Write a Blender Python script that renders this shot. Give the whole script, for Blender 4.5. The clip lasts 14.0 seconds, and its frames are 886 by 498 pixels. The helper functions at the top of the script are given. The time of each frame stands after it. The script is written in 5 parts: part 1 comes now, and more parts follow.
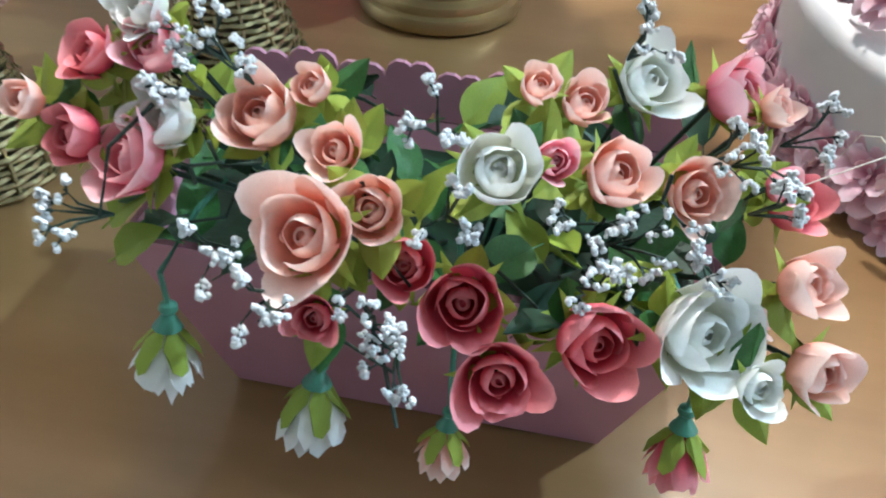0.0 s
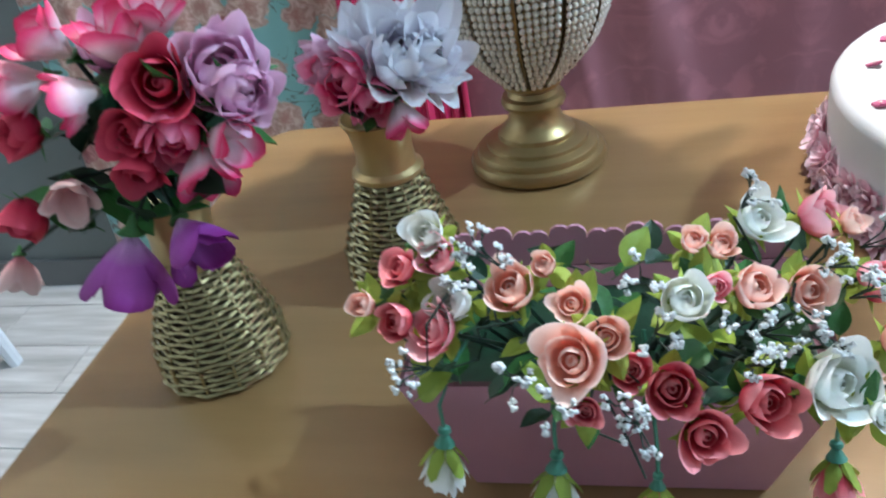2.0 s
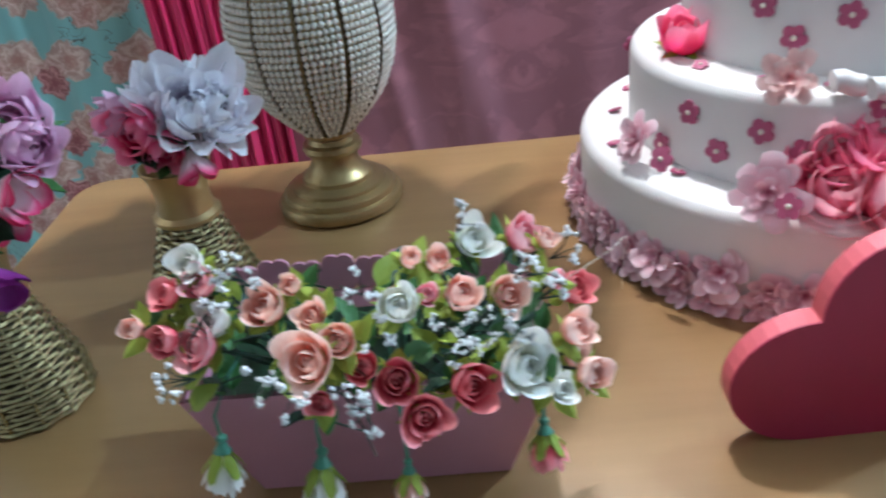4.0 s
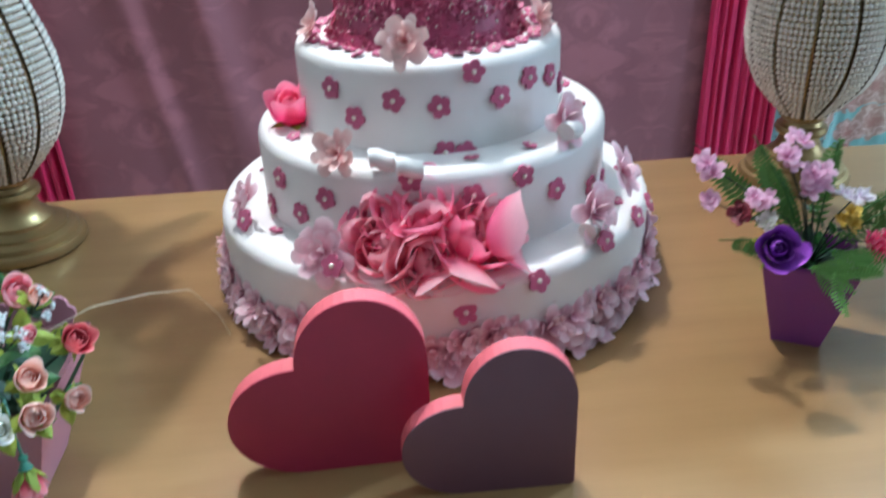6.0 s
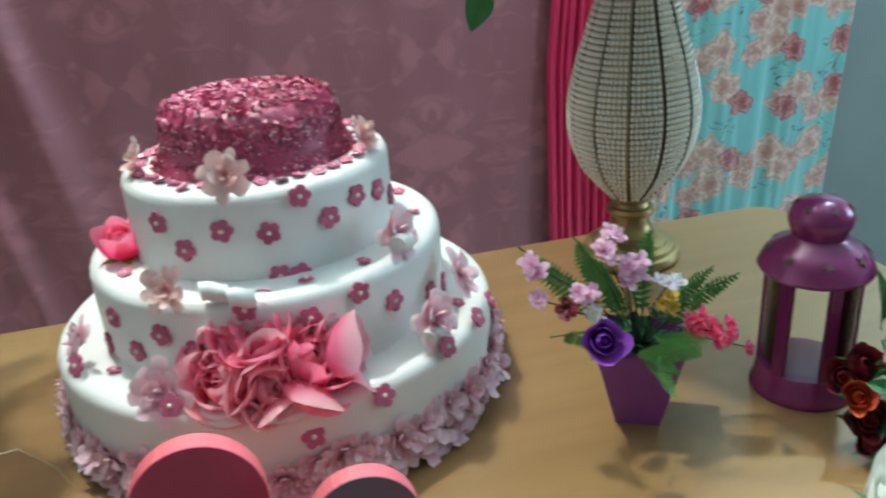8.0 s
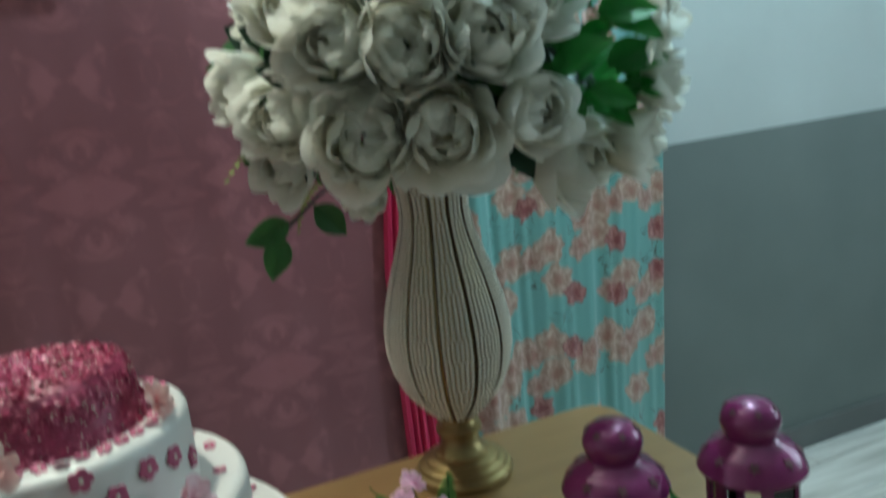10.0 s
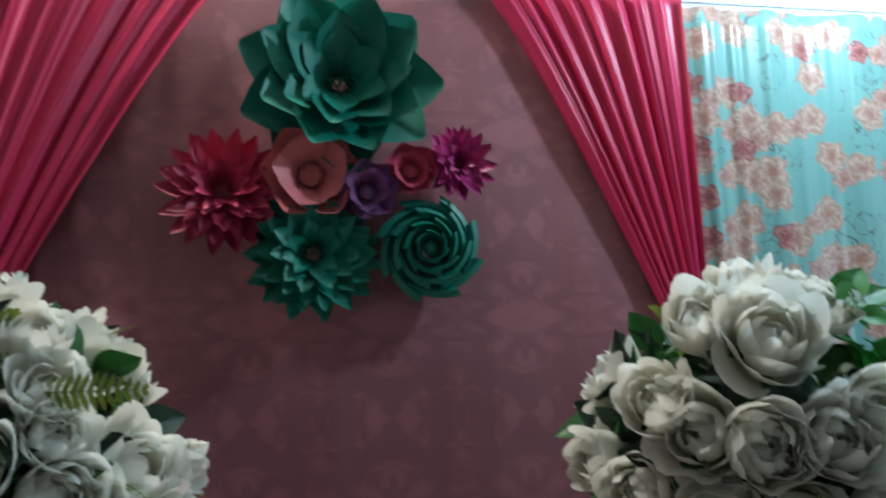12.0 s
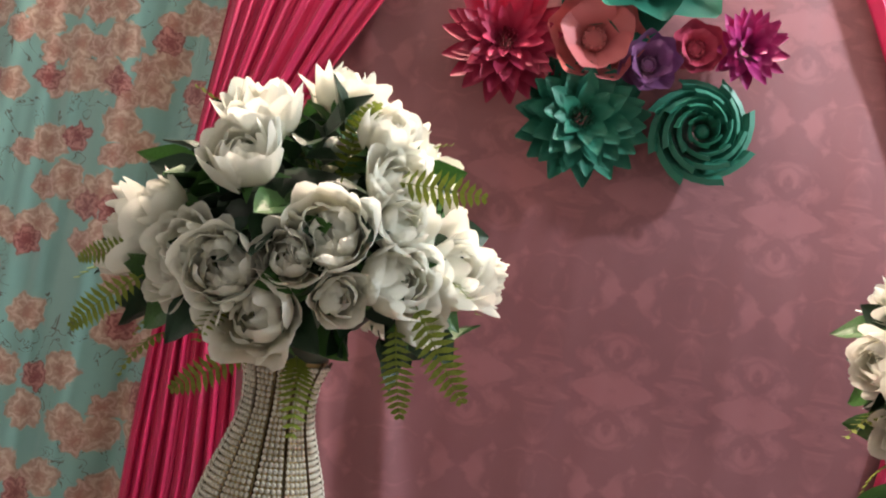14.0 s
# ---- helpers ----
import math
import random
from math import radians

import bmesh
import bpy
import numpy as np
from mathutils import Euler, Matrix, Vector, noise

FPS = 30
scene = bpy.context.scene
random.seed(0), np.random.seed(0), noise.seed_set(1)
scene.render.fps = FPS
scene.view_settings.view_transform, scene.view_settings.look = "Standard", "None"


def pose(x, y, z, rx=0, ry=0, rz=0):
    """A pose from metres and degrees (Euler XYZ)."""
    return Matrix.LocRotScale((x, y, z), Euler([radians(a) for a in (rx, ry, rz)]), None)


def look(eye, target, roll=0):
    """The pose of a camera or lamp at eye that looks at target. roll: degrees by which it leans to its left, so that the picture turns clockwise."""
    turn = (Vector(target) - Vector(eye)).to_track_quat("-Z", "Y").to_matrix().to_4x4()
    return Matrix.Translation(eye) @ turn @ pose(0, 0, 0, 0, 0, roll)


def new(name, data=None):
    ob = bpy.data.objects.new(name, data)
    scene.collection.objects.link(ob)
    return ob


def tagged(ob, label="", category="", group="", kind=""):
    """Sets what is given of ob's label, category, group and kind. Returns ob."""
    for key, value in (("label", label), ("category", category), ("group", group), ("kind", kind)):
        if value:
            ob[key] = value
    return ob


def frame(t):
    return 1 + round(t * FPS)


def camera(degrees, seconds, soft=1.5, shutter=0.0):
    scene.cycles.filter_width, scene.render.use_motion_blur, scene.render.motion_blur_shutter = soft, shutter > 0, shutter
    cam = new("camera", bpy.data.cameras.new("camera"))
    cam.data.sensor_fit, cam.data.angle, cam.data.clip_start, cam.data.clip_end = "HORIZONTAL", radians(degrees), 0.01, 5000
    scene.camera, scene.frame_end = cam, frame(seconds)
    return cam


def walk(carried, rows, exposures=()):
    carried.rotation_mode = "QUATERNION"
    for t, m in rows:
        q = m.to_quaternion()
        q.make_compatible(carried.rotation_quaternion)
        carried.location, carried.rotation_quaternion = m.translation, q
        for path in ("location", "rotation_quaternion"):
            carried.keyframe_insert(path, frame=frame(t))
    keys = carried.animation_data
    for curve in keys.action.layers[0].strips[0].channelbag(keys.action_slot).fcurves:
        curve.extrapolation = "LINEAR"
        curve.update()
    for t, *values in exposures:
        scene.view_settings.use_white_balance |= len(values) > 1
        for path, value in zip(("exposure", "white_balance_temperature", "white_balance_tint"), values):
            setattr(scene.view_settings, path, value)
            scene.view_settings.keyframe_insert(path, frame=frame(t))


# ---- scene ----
cam = camera(56.4, 14.0, soft=2.0, shutter=0.5)
PATH = [
    (0, (0.015, 0.01, 1.105), (-0.237, 1.506, -0.198), 2.8),
    (0.5, (0.005, -0.007, 1.12), (-0.254, 1.521, -0.145), 1.4),
    (1, (-0.009, -0.038, 1.144), (-0.322, 1.526, -0.062), -2.7),
    (1.5, (-0.019, -0.08, 1.178), (-0.416, 1.526, 0.053), -7.1),
    (2, (-0.029, -0.116, 1.208), (-0.468, 1.524, 0.152), -10.1),
    (2.2, (-0.031, -0.126, 1.217), (-0.484, 1.525, 0.183), -11.3),
    (4.3, (0.099, -0.21, 1.236), (0.037, 1.516, 0.227), -5.8),
    (4.5, (0.165, -0.227, 1.238), (0.111, 1.494, 0.221), -5.0),
    (5, (0.282, -0.26, 1.227), (0.249, 1.462, 0.211), -3.3),
    (5.5, (0.338, -0.269, 1.241), (0.368, 1.455, 0.228), -2.6),
    (5.7, (0.358, -0.274, 1.246), (0.414, 1.463, 0.256), -3.1),
    (6, (0.377, -0.27, 1.277), (0.494, 1.48, 0.314), -2.4),
    (6.5, (0.385, -0.27, 1.329), (0.561, 1.52, 0.454), -3.5),
    (7, (0.4, -0.269, 1.36), (0.578, 1.531, 0.506), -4.9),
    (7.2, (0.39, -0.266, 1.353), (0.601, 1.536, 0.513), -4.8),
    (9.3, (0.551, -0.283, 1.289), (1.200, 1.451, 0.533), -5.4),
    (9.5, (0.557, -0.279, 1.304), (1.230, 1.468, 0.596), -5.8),
    (9.7, (0.553, -0.283, 1.337), (1.253, 1.489, 0.727), -6.1),
    (10, (0.540, -0.297, 1.388), (1.266, 1.515, 0.954), -6.5),
    (10.2, (0.528, -0.303, 1.412), (1.279, 1.525, 1.104), -7.1),
    (10.5, (0.490, -0.320, 1.420), (1.292, 1.505, 1.286), -8.0),
    (11, (0.41, -0.369, 1.409), (1.23, 1.454, 1.473), -7.7),
    (11.5, (0.35, -0.396, 1.46), (0.93, 1.506, 1.677), -5.4),
    (12, (0.285, -0.418, 1.485), (0.634, 1.52, 1.839), -1.9),
    (12.5, (0.264, -0.437, 1.493), (0.504, 1.509, 1.887), 0.5),
    (13, (0.189, -0.455, 1.48), (0.279, 1.519, 1.789), 5.2),
    (13.5, (0.105, -0.446, 1.416), (0.072, 1.548, 1.568), 9.2),
    (14, (0.094, -0.419, 1.398), (0.049, 1.579, 1.469), 9.8),
]
walk(cam, [(t, look(eye, target, roll)) for t, eye, target, roll in PATH],
     [(0, 0.3, 5400, 9), (2, 0.35, 5200, 8), (5, 0.1, 5200, 11), (7, 0.2, 5000, -2), (9.5, -0.5, 5600, -10), (11, -1.15, 5500, -4), (12.5, -1.35, 6000, 12), (13, -1.15, 6600, 18), (13.5, -0.25, 7000, 19), (14, 0.05, 7000, 19)])

# ---- light ----
world = bpy.data.worlds.new("world")
scene.world = world
world.use_nodes = True
_sky = world.node_tree.nodes.new("ShaderNodeTexSky")
_sky.sky_type, _sky.sun_disc = "NISHITA", False
_sky.sun_elevation, _sky.sun_rotation = radians(30), radians(90)
world.node_tree.links.new(_sky.outputs[0], world.node_tree.nodes["Background"].inputs[0])
world.node_tree.nodes["Background"].inputs[1].default_value = 0.06


def lamp(name, kind, m, power, colour, size, size_y=None):
    data = bpy.data.lights.new(name, kind)
    data.energy, data.color = power, colour
    if kind == "AREA":
        data.shape, data.size, data.size_y = "RECTANGLE", size, size_y or size
    else:
        data.shadow_soft_size = size
    ob = new(name, data)
    ob.matrix_world = m
    return ob


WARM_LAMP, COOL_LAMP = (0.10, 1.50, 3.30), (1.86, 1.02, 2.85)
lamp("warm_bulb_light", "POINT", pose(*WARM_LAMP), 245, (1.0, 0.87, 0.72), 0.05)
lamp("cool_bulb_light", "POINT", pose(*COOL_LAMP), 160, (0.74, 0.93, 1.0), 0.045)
# Soft fill added from both sides; no window or doorway is in view.
lamp("east_fill_light", "AREA", look((4.1, 0.2, 1.75), (0.8, 0.4, 0.8)), 30, (0.78, 0.91, 1.0), 1.2, 1.3)
lamp("west_fill_light", "AREA", look((-2.5, 0.55, 1.5), (0.3, 0.6, 0.8)), 3.5, (1.0, 0.93, 0.85), 0.9, 1.7)


# ---- materials ----
def mat(name, colour, rough=0.6, metal=0.0, vary=0.15, scale=30.0, bump=0.0, bump_scale=200.0, sheen=0.0, ramp=None, translucent=0.0, coat=0.0):
    """A surface with grain at two scales; ramp: colours from a petal's root to its tip."""
    m = bpy.data.materials.new(name)
    m.use_nodes = True
    nt = m.node_tree
    n, l = nt.nodes, nt.links
    b = n["Principled BSDF"]
    b.inputs["Roughness"].default_value, b.inputs["Metallic"].default_value = rough, metal
    b.inputs["Sheen Weight"].default_value = sheen
    b.inputs["Coat Weight"].default_value = coat
    tc = n.new("ShaderNodeTexCoord")
    big = n.new("ShaderNodeTexNoise")
    big.inputs["Scale"].default_value, big.inputs["Detail"].default_value = scale, 6
    l.new(tc.outputs["Object"], big.inputs["Vector"])
    if ramp:
        uv = n.new("ShaderNodeUVMap")
        sep = n.new("ShaderNodeSeparateXYZ")
        l.new(uv.outputs[0], sep.inputs[0])
        cr = n.new("ShaderNodeValToRGB")
        els = cr.color_ramp.elements
        while len(els) < len(ramp):
            els.new(0.5)
        for e, (p, c) in zip(els, ramp):
            e.position, e.color = p, (*c, 1)
        l.new(sep.outputs[1], cr.inputs[0])
        base = cr.outputs[0]
    else:
        rgb = n.new("ShaderNodeRGB")
        rgb.outputs[0].default_value = (*colour, 1)
        base = rgb.outputs[0]
    info = n.new("ShaderNodeObjectInfo")
    add = n.new("ShaderNodeMath")
    add.operation = "MULTIPLY_ADD"
    add.inputs[1].default_value, add.inputs[2].default_value = 0.35, 0.0
    l.new(info.outputs["Random"], add.inputs[0])
    sm = n.new("ShaderNodeMath")
    sm.operation = "ADD"
    l.new(big.outputs["Fac"], sm.inputs[0])
    l.new(add.outputs[0], sm.inputs[1])
    mr = n.new("ShaderNodeMapRange")
    mr.inputs["From Min"].default_value, mr.inputs["From Max"].default_value = 0.25, 1.1
    mr.inputs["To Min"].default_value, mr.inputs["To Max"].default_value = 1 - vary, 1 + vary
    l.new(sm.outputs[0], mr.inputs["Value"])
    hsv = n.new("ShaderNodeHueSaturation")
    l.new(base, hsv.inputs["Color"])
    l.new(mr.outputs[0], hsv.inputs["Value"])
    l.new(hsv.outputs[0], b.inputs["Base Color"])
    if bump:
        fine = n.new("ShaderNodeTexNoise")
        fine.inputs["Scale"].default_value, fine.inputs["Detail"].default_value = bump_scale, 4
        l.new(tc.outputs["Object"], fine.inputs["Vector"])
        bp = n.new("ShaderNodeBump")
        bp.inputs["Strength"].default_value, bp.inputs["Distance"].default_value = bump, 0.002
        l.new(fine.outputs["Fac"], bp.inputs["Height"])
        l.new(bp.outputs[0], b.inputs["Normal"])
    if translucent:
        tr = n.new("ShaderNodeBsdfTranslucent")
        l.new(hsv.outputs[0], tr.inputs["Color"])
        mx = n.new("ShaderNodeMixShader")
        mx.inputs[0].default_value = translucent
        l.new(b.outputs[0], mx.inputs[1])
        l.new(tr.outputs[0], mx.inputs[2])
        l.new(mx.outputs[0], n["Material Output"].inputs[0])
    return m


def mix_noise(name, stops, scale, detail=4, rough=0.7, stretch=(1, 1, 1), distort=0.0, bump=0.1, sheen=0.0, fine=220.0, metal=0.0):
    """A surface whose colour runs through stops by a noise in object space."""
    m = bpy.data.materials.new(name)
    m.use_nodes = True
    n, l = m.node_tree.nodes, m.node_tree.links
    b = n["Principled BSDF"]
    b.inputs["Roughness"].default_value, b.inputs["Sheen Weight"].default_value = rough, sheen
    b.inputs["Metallic"].default_value = metal
    tc, mp = n.new("ShaderNodeTexCoord"), n.new("ShaderNodeMapping")
    mp.inputs["Scale"].default_value = stretch
    l.new(tc.outputs["Object"], mp.inputs[0])
    tx = n.new("ShaderNodeTexNoise")
    tx.inputs["Scale"].default_value, tx.inputs["Detail"].default_value, tx.inputs["Distortion"].default_value = scale, detail, distort
    l.new(mp.outputs[0], tx.inputs["Vector"])
    cr = n.new("ShaderNodeValToRGB")
    els = cr.color_ramp.elements
    while len(els) < len(stops):
        els.new(0.5)
    for e, (p, c) in zip(els, stops):
        e.position, e.color = p, (*c, 1)
    l.new(tx.outputs["Fac"], cr.inputs[0])
    l.new(cr.outputs[0], b.inputs["Base Color"])
    f = n.new("ShaderNodeTexNoise")
    f.inputs["Scale"].default_value = fine
    l.new(tc.outputs["Object"], f.inputs["Vector"])
    bp = n.new("ShaderNodeBump")
    bp.inputs["Strength"].default_value, bp.inputs["Distance"].default_value = bump, 0.002
    l.new(f.outputs["Fac"], bp.inputs["Height"])
    l.new(bp.outputs[0], b.inputs["Normal"])
    return m


def damask():
    """Dusty pink damask: mirrored medallions of leafy scrolls in a slightly darker, shinier pink."""
    m = mix_noise("damask_cloth", [(0.3, (0.21, 0.068, 0.080)), (0.7, (0.275, 0.102, 0.116))], 2.2, 5, 0.55, bump=0.12, sheen=0.08, fine=320)
    n, l = m.node_tree.nodes, m.node_tree.links
    b = n["Principled BSDF"]
    src = b.inputs["Base Color"].links[0].from_socket
    tc = n.new("ShaderNodeTexCoord")
    sep = n.new("ShaderNodeSeparateXYZ")
    l.new(tc.outputs["Object"], sep.inputs[0])

    def fold(sock, period, shift=0.0):
        p = n.new("ShaderNodeMath")
        p.operation = "PINGPONG"
        p.inputs[1].default_value = period
        a = n.new("ShaderNodeMath")
        a.operation = "ADD"
        a.inputs[1].default_value = 10 * period + shift
        l.new(sock, a.inputs[0])
        l.new(a.outputs[0], p.inputs[0])
        return p.outputs[0]

    cb = n.new("ShaderNodeCombineXYZ")
    l.new(fold(sep.outputs[0], 0.17), cb.inputs[0])
    l.new(fold(sep.outputs[2], 0.24), cb.inputs[1])
    t1 = n.new("ShaderNodeTexNoise")
    t1.inputs["Scale"].default_value, t1.inputs["Detail"].default_value, t1.inputs["Distortion"].default_value = 13, 9, 0.9
    l.new(cb.outputs[0], t1.inputs["Vector"])
    cr = n.new("ShaderNodeValToRGB")
    cr.color_ramp.elements[0].position, cr.color_ramp.elements[1].position = 0.47, 0.60
    l.new(t1.outputs["Fac"], cr.inputs[0])
    mx = n.new("ShaderNodeMix")
    mx.data_type, mx.blend_type = "RGBA", "MULTIPLY"
    mx.inputs[7].default_value = (1.36, 1.36, 1.34, 1)
    l.new(cr.outputs[0], mx.inputs[0])
    l.new(src, mx.inputs[6])
    l.new(mx.outputs[2], b.inputs["Base Color"])
    return m


def floral():
    """Aqua satin printed with clusters of dusty cream and rose blossoms, small leaves and thin dark twigs."""
    m = bpy.data.materials.new("floral_satin")
    m.use_nodes = True
    n, l = m.node_tree.nodes, m.node_tree.links
    b = n["Principled BSDF"]
    b.inputs["Roughness"].default_value, b.inputs["Sheen Weight"].default_value = 0.32, 0.2

    def math_node(op, a, c=None, d=None):
        x = n.new("ShaderNodeMath")
        x.operation = op
        for i, q in enumerate((a, c, d)):
            if q is None:
                continue
            if isinstance(q, (int, float)):
                x.inputs[i].default_value = q
            else:
                l.new(q, x.inputs[i])
        return x.outputs[0]

    def mixc(fac, a, c):
        mx = n.new("ShaderNodeMix")
        mx.data_type = "RGBA"
        l.new(fac, mx.inputs[0])
        for i, q in ((6, a), (7, c)):
            if isinstance(q, tuple):
                mx.inputs[i].default_value = q
            else:
                l.new(q, mx.inputs[i])
        return mx.outputs[2]

    def between(sock, lo, hi):
        r = n.new("ShaderNodeMapRange")
        r.inputs["From Min"].default_value, r.inputs["From Max"].default_value = lo, hi
        l.new(sock, r.inputs["Value"])
        return r.outputs[0]

    tc, sep, flat = n.new("ShaderNodeTexCoord"), n.new("ShaderNodeSeparateXYZ"), n.new("ShaderNodeCombineXYZ")
    l.new(tc.outputs["Object"], sep.inputs[0])
    l.new(sep.outputs[0], flat.inputs[0])
    l.new(sep.outputs[2], flat.inputs[1])

    wob = n.new("ShaderNodeTexNoise")
    wob.inputs["Scale"].default_value, wob.inputs["Detail"].default_value = 45, 3
    l.new(flat.outputs[0], wob.inputs["Vector"])
    wavy = n.new("ShaderNodeVectorMath")
    wavy.operation = "MULTIPLY_ADD"
    wavy.inputs[1].default_value = (0.040, 0.040, 0.0)
    l.new(wob.outputs["Color"], wavy.inputs[0])
    l.new(flat.outputs[0], wavy.inputs[2])

    grain = n.new("ShaderNodeTexNoise")
    grain.inputs["Scale"].default_value, grain.inputs["Detail"].default_value = 70, 4
    l.new(flat.outputs[0], grain.inputs["Vector"])

    def blossoms(scale, shift, radius, rings, under, pale, deep, keep):
        """Lays one print of round ruffled blossoms over the colour below it."""
        mv = n.new("ShaderNodeVectorMath")
        mv.operation = "ADD"
        mv.inputs[1].default_value = shift
        l.new(wavy.outputs[0], mv.inputs[0])
        v = n.new("ShaderNodeTexVoronoi")
        v.voronoi_dimensions = "2D"
        v.inputs["Scale"].default_value, v.inputs["Randomness"].default_value = scale, 0.8
        l.new(mv.outputs[0], v.inputs["Vector"])
        loc = n.new("ShaderNodeVectorMath")
        loc.operation = "SUBTRACT"
        l.new(mv.outputs[0], loc.inputs[0])
        l.new(v.outputs["Position"], loc.inputs[1])
        ls, cs = n.new("ShaderNodeSeparateXYZ"), n.new("ShaderNodeSeparateColor")
        l.new(loc.outputs[0], ls.inputs[0])
        l.new(v.outputs["Color"], cs.inputs[0])
        ang = math_node("ARCTAN2", ls.outputs[1], ls.outputs[0])
        ln = n.new("ShaderNodeVectorMath")
        ln.operation = "LENGTH"
        l.new(loc.outputs[0], ln.inputs[0])
        d = math_node("DIVIDE", ln.outputs["Value"], radius)
        turn = math_node("MULTIPLY_ADD", cs.outputs[0], 6.3, ang)
        lobes = math_node("SINE", math_node("MULTIPLY_ADD", turn, 5.0, math_node("MULTIPLY", d, 2.0)))
        d2 = math_node("MULTIPLY_ADD", lobes, 0.09, d)
        wave = math_node("SINE", math_node("MULTIPLY_ADD", d2, rings, math_node("MULTIPLY", lobes, 1.1)))
        ramp = n.new("ShaderNodeValToRGB")
        e = ramp.color_ramp.elements
        e[0].position, e[0].color = 0.25, (*deep, 1)
        e[1].position, e[1].color = 0.75, (*pale, 1)
        l.new(math_node("MULTIPLY_ADD", wave, 0.22, grain.outputs["Fac"]), ramp.inputs[0])
        heart = mixc(between(d, 0.55, 0.1), ramp.outputs[0], (deep[0] * 0.95, deep[1] * 0.75, deep[2] * 0.75, 1))
        mask = math_node("MULTIPLY", between(d2, 1.06, 0.94), math_node("LESS_THAN", cs.outputs[1], keep))
        return mixc(mask, under, heart)

    base = (0.19, 0.37, 0.345, 1)
    tw = n.new("ShaderNodeTexNoise")
    tw.inputs["Scale"].default_value, tw.inputs["Detail"].default_value, tw.inputs["Distortion"].default_value = 13, 2, 1.6
    l.new(flat.outputs[0], tw.inputs["Vector"])
    line = math_node("LESS_THAN", math_node("ABSOLUTE", math_node("SUBTRACT", tw.outputs["Fac"], 0.5)), 0.010)
    zone = n.new("ShaderNodeTexNoise")
    zone.inputs["Scale"].default_value = 6.0
    l.new(flat.outputs[0], zone.inputs["Vector"])
    col = mixc(math_node("MULTIPLY", line, math_node("GREATER_THAN", zone.outputs["Fac"], 0.52)), base, (0.09, 0.10, 0.08, 1))
    col = blossoms(8.2, (0.0, 0.0, 0.0), 0.047, 13.0, col, (0.55, 0.39, 0.31), (0.36, 0.21, 0.16), 0.8)
    col = blossoms(8.2, (0.055, 0.028, 0.0), 0.034, 11.0, col, (0.52, 0.34, 0.28), (0.34, 0.18, 0.14), 0.6)
    col = blossoms(7.0, (1.33, 0.71, 0.0), 0.034, 12.0, col, (0.46, 0.20, 0.18), (0.22, 0.06, 0.06), 0.45)
    l.new(col, b.inputs["Base Color"])
    return m


def table_laminate():
    m = mix_noise("table_laminate", [(0.25, (0.22, 0.125, 0.045)), (0.5, (0.255, 0.148, 0.055)), (0.75, (0.29, 0.17, 0.066))], 3.0, 8, 0.30, stretch=(1, 9, 1), bump=0.04, fine=160)
    b = m.node_tree.nodes["Principled BSDF"]
    b.inputs["Coat Weight"].default_value, b.inputs["Coat Roughness"].default_value = 0.5, 0.22
    return m


WHITE = mat("white_silk", (0.8, 0.8, 0.74), 0.75, vary=0.06, bump=0.25, bump_scale=700, translucent=0.22,
            ramp=[(0.0, (0.66, 0.72, 0.40)), (0.3, (0.85, 0.86, 0.72)), (1.0, (0.90, 0.90, 0.87))])
PEACH = mat("peach_silk", (0.8, 0.35, 0.25), 0.7, vary=0.12, bump=0.25, bump_scale=700, translucent=0.34,
            ramp=[(0.0, (0.78, 0.20, 0.13)), (0.5, (0.93, 0.47, 0.35)), (1.0, (0.96, 0.76, 0.68))])
PINK = mat("rose_pink_silk", (0.8, 0.2, 0.25), 0.7, vary=0.12, bump=0.25, bump_scale=700, translucent=0.34,
           ramp=[(0.0, (0.70, 0.06, 0.14)), (0.5, (0.92, 0.26, 0.34)), (1.0, (0.96, 0.62, 0.64))])
RED = mat("coral_red_silk", (0.6, 0.05, 0.07), 0.7, vary=0.15, bump=0.25, bump_scale=700, translucent=0.22,
          ramp=[(0.0, (0.45, 0.015, 0.04)), (0.55, (0.76, 0.085, 0.13)), (1.0, (0.90, 0.36, 0.37))])
CREAM = mat("ivory_silk", (0.8, 0.8, 0.7), 0.8, vary=0.05, bump=0.3, bump_scale=260, translucent=0.45,
            ramp=[(0.0, (0.70, 0.70, 0.42)), (0.35, (0.86, 0.84, 0.72)), (1.0, (0.90, 0.89, 0.83))])
MAGENTA_TIP = mat("pink_tipped_silk", (0.8, 0.3, 0.5), 0.7, vary=0.1, bump=0.2, bump_scale=500, translucent=0.2,
                  ramp=[(0.0, (0.80, 0.76, 0.66)), (0.55, (0.84, 0.62, 0.68)), (0.85, (0.78, 0.10, 0.24)), (1.0, (0.68, 0.02, 0.12))])
LILAC_PINK = mat("lilac_pink_silk", (0.8, 0.5, 0.7), 0.7, vary=0.08, bump=0.2, bump_scale=500, translucent=0.4,
                 ramp=[(0.0, (0.70, 0.24, 0.46)), (0.5, (0.84, 0.54, 0.72)), (1.0, (0.88, 0.60, 0.76))])
LILAC_WHITE = mat("lilac_white_silk", (0.8, 0.8, 0.9), 0.7, vary=0.06, bump=0.2, bump_scale=500, translucent=0.38,
                  ramp=[(0.0, (0.80, 0.50, 0.76)), (0.35, (0.86, 0.80, 0.90)), (1.0, (0.90, 0.89, 0.92))])
